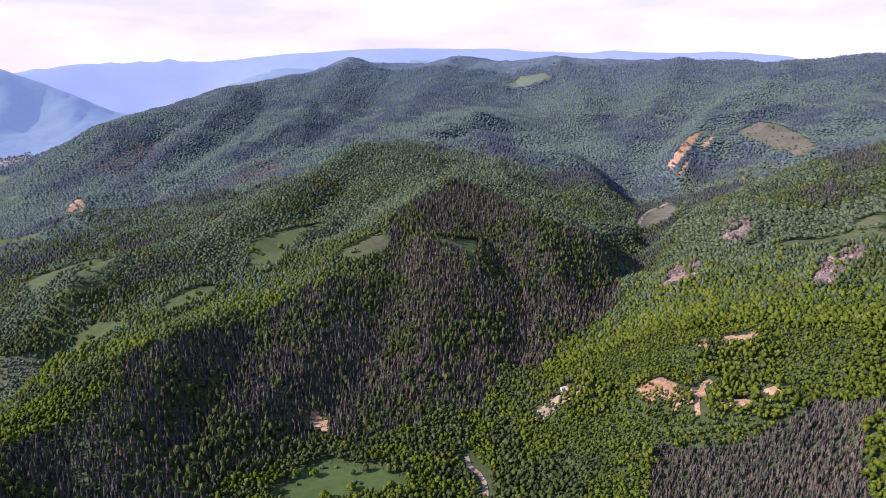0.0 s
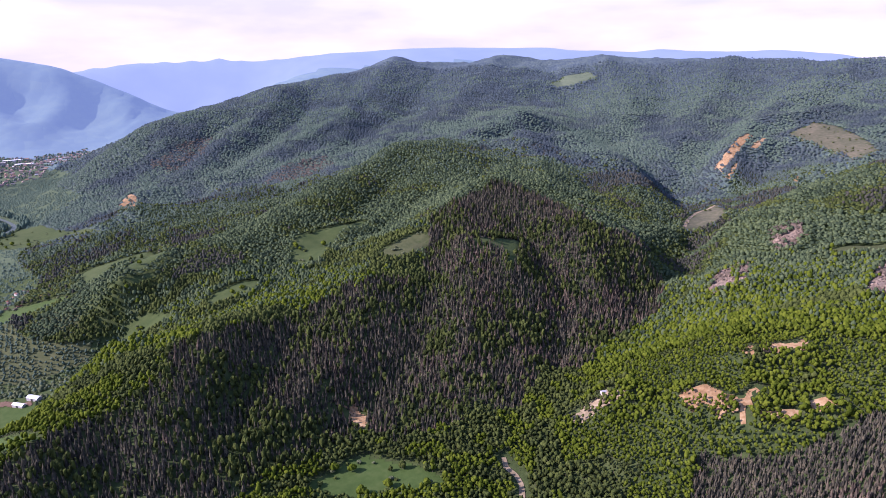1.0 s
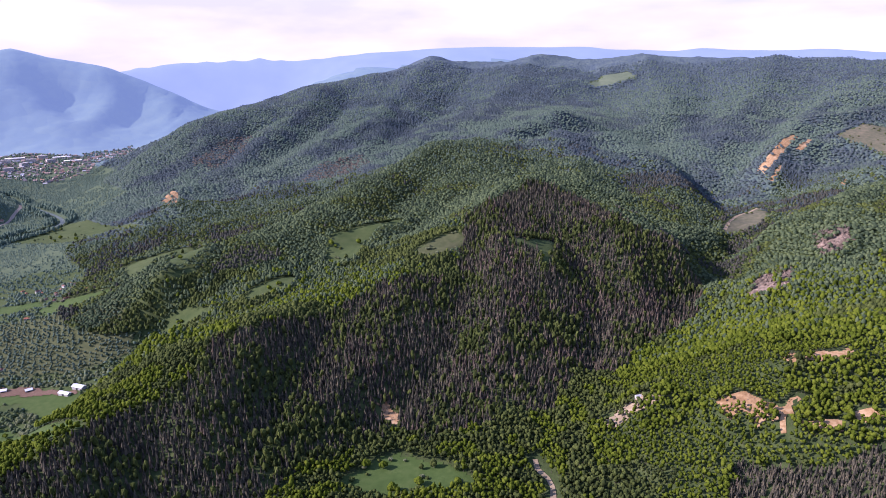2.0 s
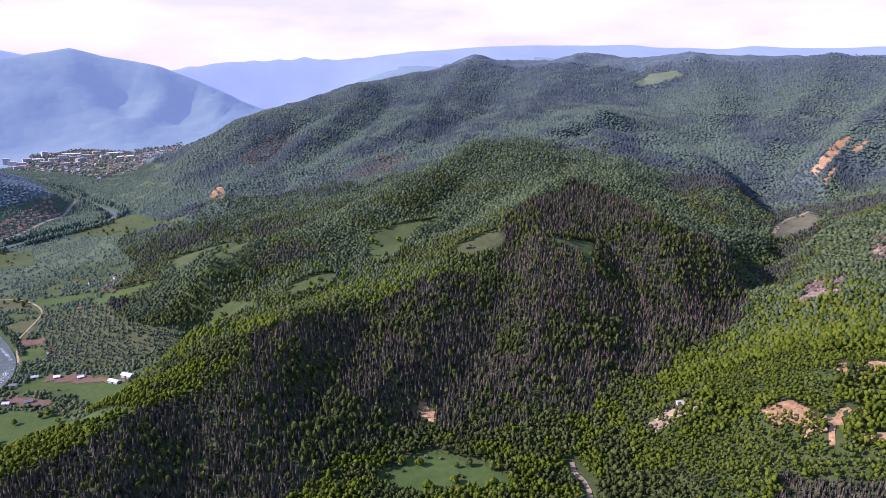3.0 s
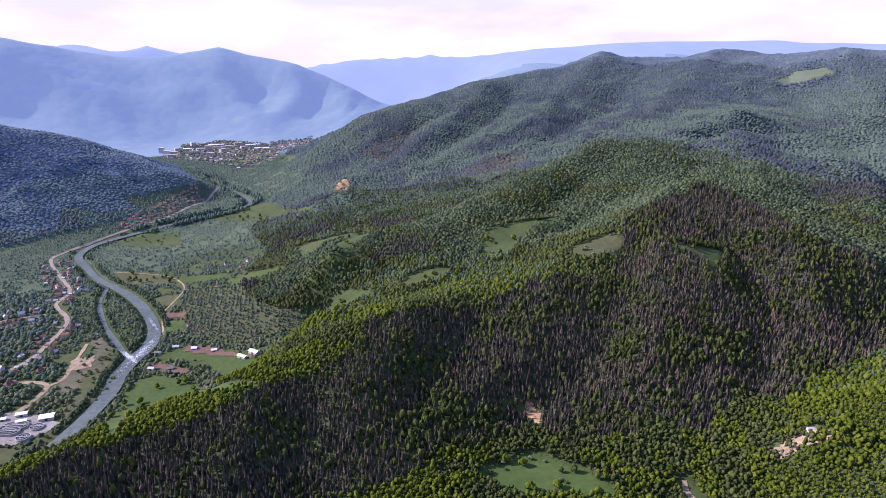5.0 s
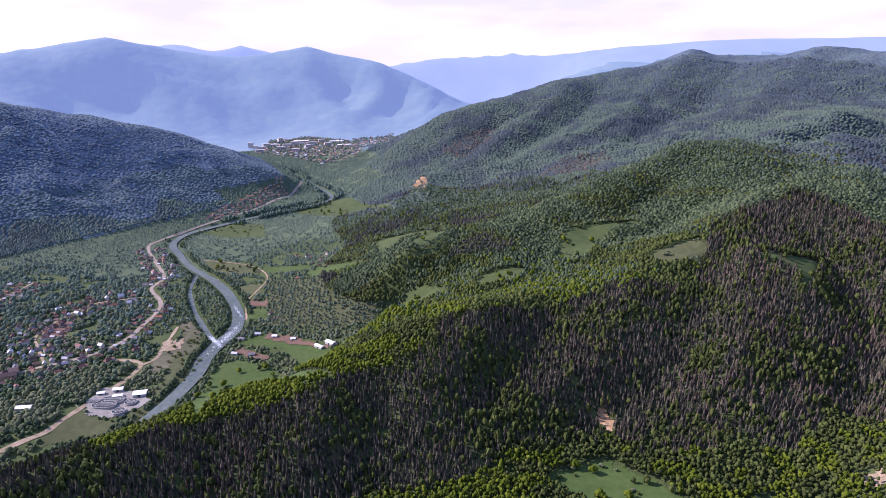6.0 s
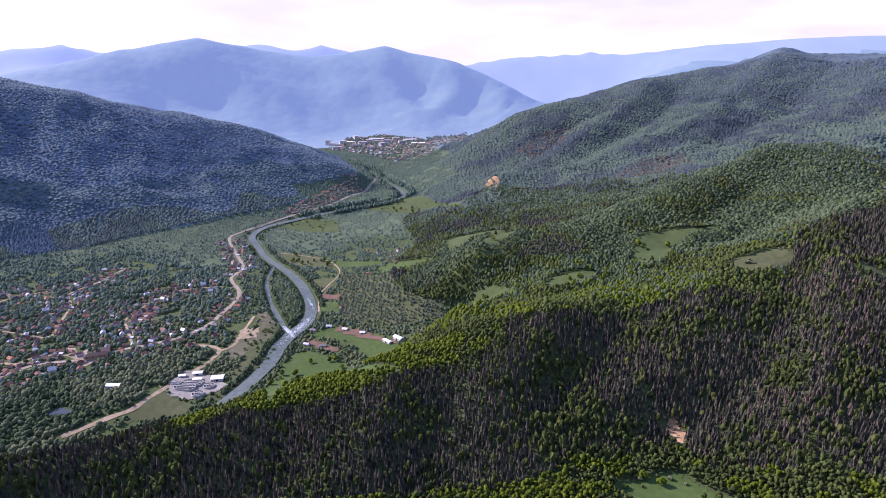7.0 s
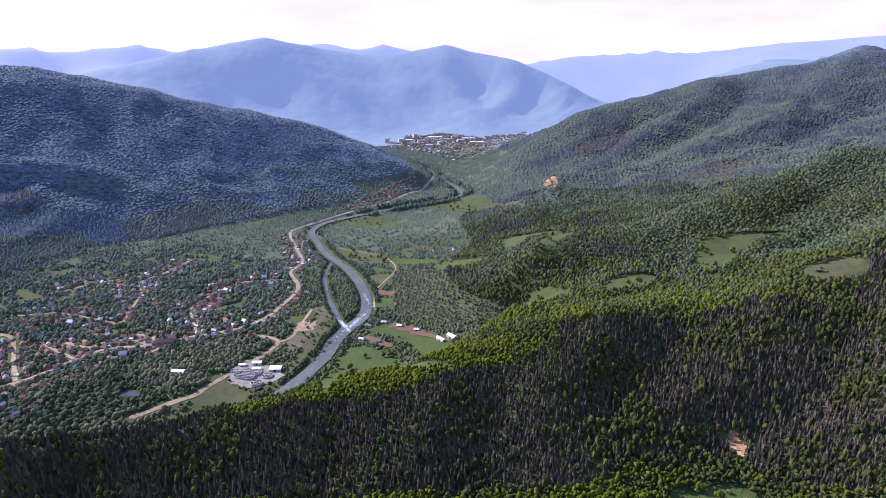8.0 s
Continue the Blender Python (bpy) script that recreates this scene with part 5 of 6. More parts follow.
# bushes in rows along both banks of the river and the side arm
x, y = sown(-1500, -380, 60, 1500, 3.6, 156)
gap, gap_side = to_line(x, y, RIVER_COURSE), to_line(x, y, SIDE_CHANNEL)
keep = in_view_side(x, y) & (gap > 14.5) & (gap_side > 7) & ((gap < 23) | (gap_side < 12)) & ~inside(x, y, PLANT_YARD) & (to_line(x, y, ROAD_MAIN) > 7) & (lattice(x / 35, y / 35, 157) + 0.6 * lattice(x / 9, y / 9, 158) > -0.35)
x, y = x[keep], y[keep]
wide = sizes(len(x), 1.3, 2.7, 159)
wood("bank_bushes", "green bushes and willows lining the river banks", "bushes", DOMES, x, y, wide, wide * sizes(len(x), 0.8, 1.7, 160), LEAF_MID, 0.14, 161, False, 0.0, True)

# scrub, hedges and orchards of the valley floor
x, y = sown(-2100, -380, 60, 2400, 5.0, 81)
keep = in_view_side(x, y) & flat_land(x, y) & ~inside(x, y, TOWN_AREA) & ((np.hypot(x, y) < 1700) | (np.random.default_rng(6).random(len(x)) < 0.75)) & ~open_ground(x, y) & clear_of_houses(x, y, 6.8)
x, y = x[keep], y[keep]
clumps = 0.6 * lattice(x / 40, y / 40, 82) + 0.8 * lattice(x / 15, y / 15, 83)
village = inside(x, y, VILLAGE)
orchard = within_any(x, y, [ORCHARD, ORCHARD_UP])
bank = to_line(x, y, RIVER_COURSE) < 40
left_bank = (x < -700) & (y < 560)
keep = ~orchard & (((clumps > -0.42) & (chance.random(len(x)) < 0.9)) | bank | inside(x, y, ISLAND) | (village | left_bank) & (clumps > np.where(np.hypot(x, y) > 1150, -0.25, -0.7)))
wide = sizes(len(x), 1.3, 3.0, 84) * np.where(np.hypot(x, y) > 1700, 1.5, 1.0) * np.where(village | left_bank, 1.4, 1.0) * np.where(inside(x, y, ISLAND), 0.8, 1.0)
dark = lattice(x / 30, y / 30, 85) > 0.0
# Painted haze: scrub takes paler, tinted leaves more often with distance.
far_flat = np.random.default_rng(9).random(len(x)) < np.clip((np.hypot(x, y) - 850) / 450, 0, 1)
haze_pale = far_flat & (np.random.default_rng(10).random(len(x)) < np.clip((np.hypot(x, y) - 1050) / 500, 0, 1))
for mask, material, label, seed in ((keep & dark & ~far_flat, LEAF_MID, "dark green scrub, hedges and garden trees", 86), (keep & far_flat & ~haze_pale, LEAF_FAR, "haze-tinted green scrub farther along the valley", 85), (keep & haze_pale, LEAF_HAZE, "haze-paled scrub far along the valley", 88), (keep & ~dark & ~far_flat, LEAF_LIGHT, "pale green scrub, hedges and garden trees", 87)):
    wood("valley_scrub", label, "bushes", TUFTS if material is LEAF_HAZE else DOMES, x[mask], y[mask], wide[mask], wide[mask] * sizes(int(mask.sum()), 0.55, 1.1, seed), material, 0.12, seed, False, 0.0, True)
gx, gy = np.meshgrid(np.arange(-700, 700, 7.0), np.arange(-400, 400, 5.2))
ox, oy = (-740 + gx * 0.82 - gy * 0.57).ravel(), (950 + gx * 0.57 + gy * 0.82).ravel()
keep = within_any(ox, oy, [ORCHARD, ORCHARD_UP]) & ~open_ground(ox, oy) & (np.random.default_rng(5).random(len(ox)) < 0.86)
ox, oy = ox[keep] + sizes(int(keep.sum()), -1.8, 1.8, 88), oy[keep] + sizes(int(keep.sum()), -1.8, 1.8, 89)
wide = sizes(len(ox), 1.8, 3.2, 90)
# The orchard uses the haze-tinted far leaves too.
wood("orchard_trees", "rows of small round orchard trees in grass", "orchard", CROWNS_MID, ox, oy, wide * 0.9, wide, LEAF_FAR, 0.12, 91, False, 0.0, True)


# ---- single trees and bushes on meadows and fields ----
def lone_tree(name, tall, wide, material, seed, label):
    base = new(name)
    tagged(base, label, "tree" if tall > 4 else "bush", "lone trees on open ground" if tall > 4 else "bushes on open ground")
    v, f = lobed_crown(7, seed)
    q = np.random.default_rng(seed + 50)
    v = (v + q.normal(0, 0.07, v.shape)) * np.array([wide, wide, tall * 0.5]) + np.array([0, 0, tall * 0.14])
    crown = mesh_object("crown", v, f, [material])
    crown.parent = base
    limbs = [(STEM_V * np.array([0.05 * tall, 0.05 * tall, tall * 0.6]), STEM_F)]
    for k in range(4):
        a = k * 1.57 + seed
        lean = Matrix.Rotation(a, 3, "Z") @ Matrix.Rotation(0.75, 3, "Y")
        limbs.append((np.array([tuple(lean @ Vector(p)) for p in STEM_V * np.array([0.02 * tall, 0.02 * tall, tall * 0.32])]) + np.array([0, 0, tall * 0.3]), STEM_F))
    trunk = mesh_object("trunk", np.concatenate([v for v, _ in limbs]), np.concatenate([f + 6 * k for k, (_, f) in enumerate(limbs)]), [BARK])
    trunk.parent = base
    return base


LONE = [lone_tree("tree", 9, 3.6, LEAF_DARK, 101, "lone dark green tree on open grass"), lone_tree("tree", 7, 3.2, LEAF, 102, "lone spring-green tree on open grass"),
        lone_tree("bush", 3.2, 2.0, LEAF_LIGHT, 103, "pale green bush on open grass"), lone_tree("bush", 2.6, 1.8, LEAF_DARK, 104, "dark green bush on open grass")]
placed = set()
pick = np.random.default_rng(77)
for outline, count, only in ((MEADOW_A, 10, None), (MEADOW_B, 9, 2), (MEADOW_C, 4, None), (MEADOW_D, 6, None), (MEADOW_E, 8, None), (MEADOW_F, 8, None), (MEADOW_G, 22, None), (MEADOW_H, 5, 3),
                             (FIELD_LOW, 26, None), (FIELD_DRY, 18, None), (FIELD_UP, 14, None), (FIELD_WIDE, 5, 2), (PLANT_FIELD, 3, 3), (SAND, 12, 3), (RIVERSIDE, 45, 3), (HEATH, 40, 3), (FIELD_FAR, 24, None), (VALLEY_CLEARING, 8, 3)):
    o = np.array(outline)
    done = 0
    for _ in range(count * 12):
        px, py = pick.uniform(o[:, 0].min(), o[:, 0].max()), pick.uniform(o[:, 1].min(), o[:, 1].max())
        if done < count and inside(np.array([px]), np.array([py]), outline)[0]:
            k = only if only is not None else int(pick.integers(0, 4))
            m = pose(px, py, float(ground(px, py)) + 0.25, 0, 0, pick.uniform(0, 360)) @ Matrix.Scale(pick.uniform(0.75, 1.3), 4)
            if k in placed:
                copy_thing(LONE[k], m)
            else:
                LONE[k].matrix_basis = m
                placed.add(k)
            done += 1

# ---- buildings ----
def part(name, bm, material, parent, label=""):
    me = bpy.data.meshes.new(name)
    bm.normal_update()
    bm.to_mesh(me)
    bm.free()
    me.materials.append(material)
    ob = new(name, me)
    ob.parent = parent
    if label:
        ob["label"] = label
    return ob


def box_into(bm, x0, x1, y0, y1, z0, z1):
    v = [bm.verts.new((x, y, z)) for z in (z0, z1) for x, y in ((x0, y0), (x1, y0), (x1, y1), (x0, y1))]
    for f in ((3, 2, 1, 0), (4, 5, 6, 7), (0, 1, 5, 4), (1, 2, 6, 5), (2, 3, 7, 6), (3, 0, 4, 7)):
        bm.faces.new([v[k] for k in f])


def box_bm(*size):
    bm = bmesh.new()
    box_into(bm, *size)
    return bm


def gable_wall_bm(lx, ly, eave, ridge):
    """Walls with two gables; the ridge runs along x."""
    bm = bmesh.new()
    a, b = lx / 2, ly / 2
    lo = [bm.verts.new(p) for p in ((-a, -b, -1), (a, -b, -1), (a, b, -1), (-a, b, -1))]
    hi = [bm.verts.new(p) for p in ((-a, -b, eave), (a, -b, eave), (a, b, eave), (-a, b, eave))]
    g0, g1 = bm.verts.new((-a, 0, ridge)), bm.verts.new((a, 0, ridge))
    bm.faces.new((lo[0], lo[1], hi[1], hi[0]))
    bm.faces.new((lo[2], lo[3], hi[3], hi[2]))
    bm.faces.new((lo[1], lo[2], hi[2], g1, hi[1]))
    bm.faces.new((lo[3], lo[0], hi[0], g0, hi[3]))
    bm.faces.new(lo[::-1])
    return bm


def pitched_roof_bm(lx, ly, eave, ridge, over=0.6, hip=0.0, thick=0.22):
    """A roof with overhanging eaves and real thickness; hip pulls the ridge ends in."""
    bm = bmesh.new()
    a, b = lx / 2 + over, ly / 2 + over
    drop = over * (ridge - eave) / (ly / 2)
    rings = []
    for lift in (0.05, 0.05 + thick):
        rings.append([bm.verts.new(p) for p in ((-a, -b, eave - drop + lift), (a, -b, eave - drop + lift), (a, b, eave - drop + lift), (-a, b, eave - drop + lift),
                                                  (-a + hip, 0, ridge + lift), (a - hip, 0, ridge + lift))])
    for ring, turned in ((rings[0], True), (rings[1], False)):
        for f in ((0, 1, 5, 4), (2, 3, 4, 5), (1, 2, 5), (3, 0, 4)):
            if len(f) == 3 and hip == 0:
                continue
            q = [ring[k] for k in f]
            bm.faces.new(q[::-1] if turned else q)
    edge = ((0, 1), (1, 2), (2, 3), (3, 0)) if hip else ((0, 1), (1, 5), (5, 2), (2, 3), (3, 4), (4, 0))
    for i, j in edge:
        bm.faces.new((rings[0][i], rings[0][j], rings[1][j], rings[1][i]))
    return bm


def paint(name, c, spread_by=0.25, rough=0.85):
    return shader(name, [tuple(v * (1 - spread_by) for v in c), c, tuple(min(0.85, v * (1 + spread_by)) for v in c)], 1.5, rough=rough, bump=0.03)


PLASTER = [paint("cream_plaster", (0.30, 0.26, 0.21)), paint("white_plaster", (0.38, 0.365, 0.35)), paint("ochre_plaster", (0.27, 0.20, 0.125)), paint("grey_plaster", (0.22, 0.205, 0.19))]
TILES = [paint("brown_red_tiles", (0.135, 0.070, 0.055)), paint("faded_red_tiles", (0.17, 0.098, 0.080)), paint("dark_brown_tiles", (0.080, 0.058, 0.052)), paint("orange_tiles", (0.24, 0.105, 0.062)),
         paint("weathered_grey_sheet", (0.155, 0.145, 0.15)), paint("pale_metal_sheet", (0.36, 0.36, 0.38), rough=0.5), paint("blue_grey_sheet", (0.13, 0.155, 0.22))]
TILE_WORDS = ["brown-red tiled roof", "faded red tiled roof", "dark brown tiled roof", "orange tiled roof", "weathered grey sheet roof", "pale metal roof", "blue-grey sheet roof"]
WHITE_WALL = paint("whitewashed_wall", (0.46, 0.43, 0.41), 0.12)
BRICK = paint("chimney_brick", (0.24, 0.12, 0.08))
GLASS = paint("dark_window_glass", (0.03, 0.035, 0.04), rough=0.15)
CONCRETE = paint("weathered_concrete", (0.29, 0.28, 0.26))
WHITE_SHEET = paint("white_metal_sheet", (0.66, 0.66, 0.68), 0.1, 0.5)
TANK_WATER = paint("dark_tank_water", (0.06, 0.065, 0.06), rough=0.15)


def house(lx, ly, eave, ridge, wall_material, tile, hip=0.0, annex=False):
    base = new("house")
    tagged(base, "village house with %s walls and %s" % (wall_material.name.replace("_", " ").replace(" plaster", " plastered"), TILE_WORDS[tile]), "house", "houses of the village")
    wall = part("wall", gable_wall_bm(lx, ly, eave, eave + 0.01 if hip else ridge), wall_material, base)
    part("roof", pitched_roof_bm(lx, ly, eave, ridge, 0.6, hip), TILES[tile], base, TILE_WORDS[tile])
    part("chimney", box_bm(lx * 0.18, lx * 0.18 + 0.7, 0.4, 1.1, eave, ridge + 0.9), BRICK, base)
    for x in (-lx * 0.25, lx * 0.22):
        part("window", box_bm(x - 0.6, x + 0.6, -ly / 2 - 0.04, -ly / 2 + 0.05, 1.1, 2.4), GLASS, wall)
    part("door", box_bm(-0.5, 0.5, -ly / 2 - 0.05, -ly / 2 + 0.05, -0.2, 2.05), BRICK, wall)
    if annex:
        part("annex", box_bm(lx / 2 - 0.1, lx / 2 + 3.6, -ly / 2 + 0.5, ly / 2 - 0.8, -1, eave - 0.4), wall_material, base)
        part("annex_roof", box_bm(lx / 2 - 0.3, lx / 2 + 4.0, -ly / 2 + 0.1, ly / 2 - 0.4, eave - 0.4, eave - 0.15), TILES[tile], base)
    return base


def set_on_ground(x, y, turn, sunk=0.0):
    return pose(x, y, float(ground(x, y)) - sunk, 0, 0, math.degrees(turn))


r = np.random.default_rng(12)
KINDS = []
for tile, weight in ((0, 8), (1, 5), (2, 8), (3, 1.5), (4, 4), (5, 2), (6, 0.6)):
    for k in range(2 if weight > 1 else 1):
        lx, ly = r.uniform(8, 11.5), r.uniform(6.2, 8)
        eave = r.choice([2.9, 3.2, 5.4])
        KINDS.append((house(lx, ly, eave, eave + r.uniform(2.0, 3.2), PLASTER[(tile + k) % 4], tile, 0.0 if r.random() < 0.55 else ly / 2, r.random() < 0.5), weight / (2 if weight > 1 else 1)))
odds = np.array([w for _, w in KINDS])
unused = set(range(len(KINDS)))
for x, y, turn in HOUSE_SITES:
    k = int(r.choice(len(KINDS), p=odds / odds.sum()))
    m = set_on_ground(x, y, turn) @ Matrix.Scale(r.uniform(0.78, 1.02), 4)
    if k in unused:
        KINDS[k][0].matrix_basis = m
        unused.discard(k)
    else:
        copy_thing(KINDS[k][0], m)
for k in unused:  # the rest of the patterns find room at the village edge
    KINDS[k][0].matrix_basis = set_on_ground(-1180 + 20 * k, 560, 0.4)


# hamlet, farm sheds and single buildings
def shed(x, y, turn, lx, ly, eave, ridge, roof_material, label):
    lx, ly, eave, ridge = lx * 0.86, ly * 0.86, eave * 0.9, ridge * 0.9
    base = new("shed")
    tagged(base, label, "shed")
    wall = part("wall", gable_wall_bm(lx, ly, eave, ridge), PLASTER[1], base)
    part("roof", pitched_roof_bm(lx, ly, eave, ridge, 0.5), roof_material, base)
    part("door", box_bm(-1.5, 1.5, -ly / 2 - 0.06, -ly / 2 + 0.05, -0.3, eave - 0.5), GLASS, wall)
    base.matrix_basis = set_on_ground(x, y, turn)
    return base


shed(*SITES[0], 0.6, 20, 9, 4, 6, WHITE_SHEET, "long white-roofed warehouse beside trees")
shed(SITES[3][0], SITES[3][1], -0.2, 19, 9, 4, 6, WHITE_SHEET, "white-roofed farm barn beside a ploughed strip")
shed(SITES[3][0] - 10, SITES[3][1] - 14, -0.2, 18, 7, 3.5, 5, WHITE_SHEET, "low white-roofed cattle shed")
for k, (dx, dy) in ((4, (0, 0)), (5, (0, 0)), (6, (0, 0)), (7, (0, 0)), (8, (0, 0)), (9, (0, 0))):
    shed(SITES[k][0] + dx, SITES[k][1] + dy, -0.15 + 0.1 * k, 9 + k % 3, 6.5, 2.8, 4.6, (WHITE_SHEET, TILES[5], TILES[4])[k % 3], "small farm shed with a pale roof beside ploughed soil")
for k in range(10, 21):
    for j in range(2):
        x, y = SITES[k][0] + (0, 15, -10)[j] + r.normal(0, 3), SITES[k][1] + (0, -11, 14)[j] + r.normal(0, 3)
        copy_thing(KINDS[int(r.integers(0, 8))][0], set_on_ground(x, y, r.uniform(0, 3.1)) @ Matrix.Scale(r.uniform(0.62, 0.85), 4))["group"] = "houses of the hamlet"
red = copy_thing(KINDS[6][0], set_on_ground(*SITES[2], 0.5))
tagged(red, "small cottage with an orange roof in the orchard", group="houses of the hamlet")

# the long school or workshop at the crossroads
base = new("workshop_building")
tagged(base, "long two-winged building with a brown roof at the crossroads", "building")
for k, (cx, cy, lx, ly) in enumerate(((0, 0, 30, 11), (11, 12, 10, 18))):
    wall = part("wing", gable_wall_bm(lx, ly, 6, 6.01), PLASTER[2], base)
    wall.matrix_basis = pose(cx, cy, 0)
    roof = part("roof", pitched_roof_bm(lx, ly, 6, 9, 0.5, ly / 2 if lx > ly else 0.0), TILES[2], base)
    roof.matrix_basis = pose(cx, cy, 0.02 * k)
    for j in range(4):
        part("window", box_bm(cx - lx / 2 + lx * (j + 0.5) / 4 - 0.8, cx - lx / 2 + lx * (j + 0.5) / 4 + 0.8, cy - ly / 2 - 0.05, cy - ly / 2 + 0.05, 3.4, 5.0), GLASS, wall).matrix_basis = pose(-cx, -cy, 0)
base.matrix_basis = set_on_ground(*SITES[1], 1.0)


# ---- sewage treatment plant ----
def ring_bm(lx, r0, r1, z0, z1, sides=40):
    """A standing wall round a racetrack (or a circle when lx is 0)."""
    bm = bmesh.new()
    rings = []
    for rad, z in ((r1, z0), (r1, z1), (r0, z1), (r0, z0)):
        rings.append([bm.verts.new((math.copysign(lx / 2, math.cos(a)) + math.cos(a) * rad, math.sin(a) * rad, z)) for a in (2 * math.pi * (k + 0.5) / sides for k in range(sides))])
    for i in range(4):
        p, q = rings[i], rings[(i + 1) % 4]
        for k in range(sides):
            j = (k + 1) % sides
            bm.faces.new((p[k], p[j], q[j], q[k]))
    return bm


def pool_bm(lx, rad, z, sides=40):
    bm = bmesh.new()
    bm.faces.new([bm.verts.new((math.copysign(lx / 2, math.cos(a)) + math.cos(a) * rad, math.sin(a) * rad, z)) for a in (2 * math.pi * (k + 0.5) / sides for k in range(sides))])
    return bm


def tank(x, y, turn, lx, rad, tall, label):
    base = new("treatment_tank")
    tagged(base, label, "tank", "tanks of the treatment plant")
    part("wall", ring_bm(lx, rad - 0.5, rad, -1, tall), CONCRETE, base)
    part("water", pool_bm(lx, rad - 0.45, tall - 0.7), TANK_WATER, base, "dark water")
    part("inner_wall", ring_bm(lx, rad * 0.45, rad * 0.45 + 0.5, -0.5, tall), CONCRETE, base)
    part("walkway", box_bm(-lx / 2 - rad, lx / 2 + rad, -0.6, 0.6, tall + 0.05, tall + 0.3), CONCRETE, base)
    base.matrix_basis = set_on_ground(x, y, turn)


PLANT = (-698, 426)
PTURN = 0.62
ca, sa = math.cos(PTURN), math.sin(PTURN)


def on_plant(u, v):
    return PLANT[0] + u * ca - v * sa, PLANT[1] + u * sa + v * ca


for x, y, lx, rad, tall, label in ((-698, 411, 13, 8.2, 2.6, "oval concrete aeration tank with dark water"), (-700, 424, 13, 7.6, 2.6, "oval concrete aeration tank with an inner wall"),
                                   (-676, 432, 0, 7.4, 2.8, "round concrete settling tank"), (-670, 411, 0, 7.8, 3.2, "round settling tank with a walkway"), (-717, 410, 7, 4.6, 2.2, "small oval sludge tank")):
    tank(x, y, 0.5, lx, rad, tall, label)
for x, y, lx, ly, tall, label in ((-683, 450, 18, 13, 4.5, "white-roofed machine hall of the plant"), (-716, 443, 14, 8, 4, "white-roofed office of the plant"), (-703, 433, 13, 6, 3, "long pale building between tanks"), (-726, 426, 10, 6, 3, "low pale shed of the plant")):
    shed(x, y, 0.75, lx, ly, tall, tall + 1.0, WHITE_SHEET, label)
fence = new("plant_fence")
tagged(fence, "pale concrete fence round the treatment plant", "fence")
for k in range(28):
    a = 2 * math.pi * k / 28
    part("panel", box_bm(-3.6, 3.6, -0.05, 0.05, -0.3, 1.1), CONCRETE, fence).matrix_basis = pose(math.cos(a) * 44, math.sin(a) * 30, float(ground(*on_plant(math.cos(a) * 44, math.sin(a) * 30)) - ground(*PLANT)), 0, 0, math.degrees(math.atan2(math.cos(a) * 30, -math.sin(a) * 44)))
fence.matrix_basis = set_on_ground(*PLANT, PTURN)

# outbuildings and sheds of the village yards
yard_sites = []
for x, y, turn in HOUSE_SITES:
    a = turn + r.choice([0.9, 2.2, 4.0])
    yard_sites.append((x + 12 * math.cos(a), y + 12 * math.sin(a)))

# ---- the far town and the houses at the hill foot ----
far_sites = []
tb = np.array(TOWN_AREA)
for _ in range(6000):
    x, y = r.uniform(tb[:, 0].min(), tb[:, 0].max()), r.uniform(tb[:, 1].min(), tb[:, 1].max())
    if len(far_sites) < 560 and inside(np.array([x]), np.array([y]), TOWN_AREA)[0] and lattice(np.array([x / 120]), np.array([y / 120]), 41)[0] > -0.75 and all((x - a) ** 2 + (y - b) ** 2 > 330 for a, b in far_sites):
        far_sites.append((x, y))
foot_sites = []
fb = np.array(FOOT_HOUSES)
for _ in range(2400):
    x, y = r.uniform(fb[:, 0].min(), fb[:, 0].max()), r.uniform(fb[:, 1].min(), fb[:, 1].max())
    if len(foot_sites) < 170 and inside(np.array([x]), np.array([y]), FOOT_HOUSES)[0] and all((x - a) ** 2 + (y - b) ** 2 > 130 for a, b in foot_sites):
        foot_sites.append((x, y))


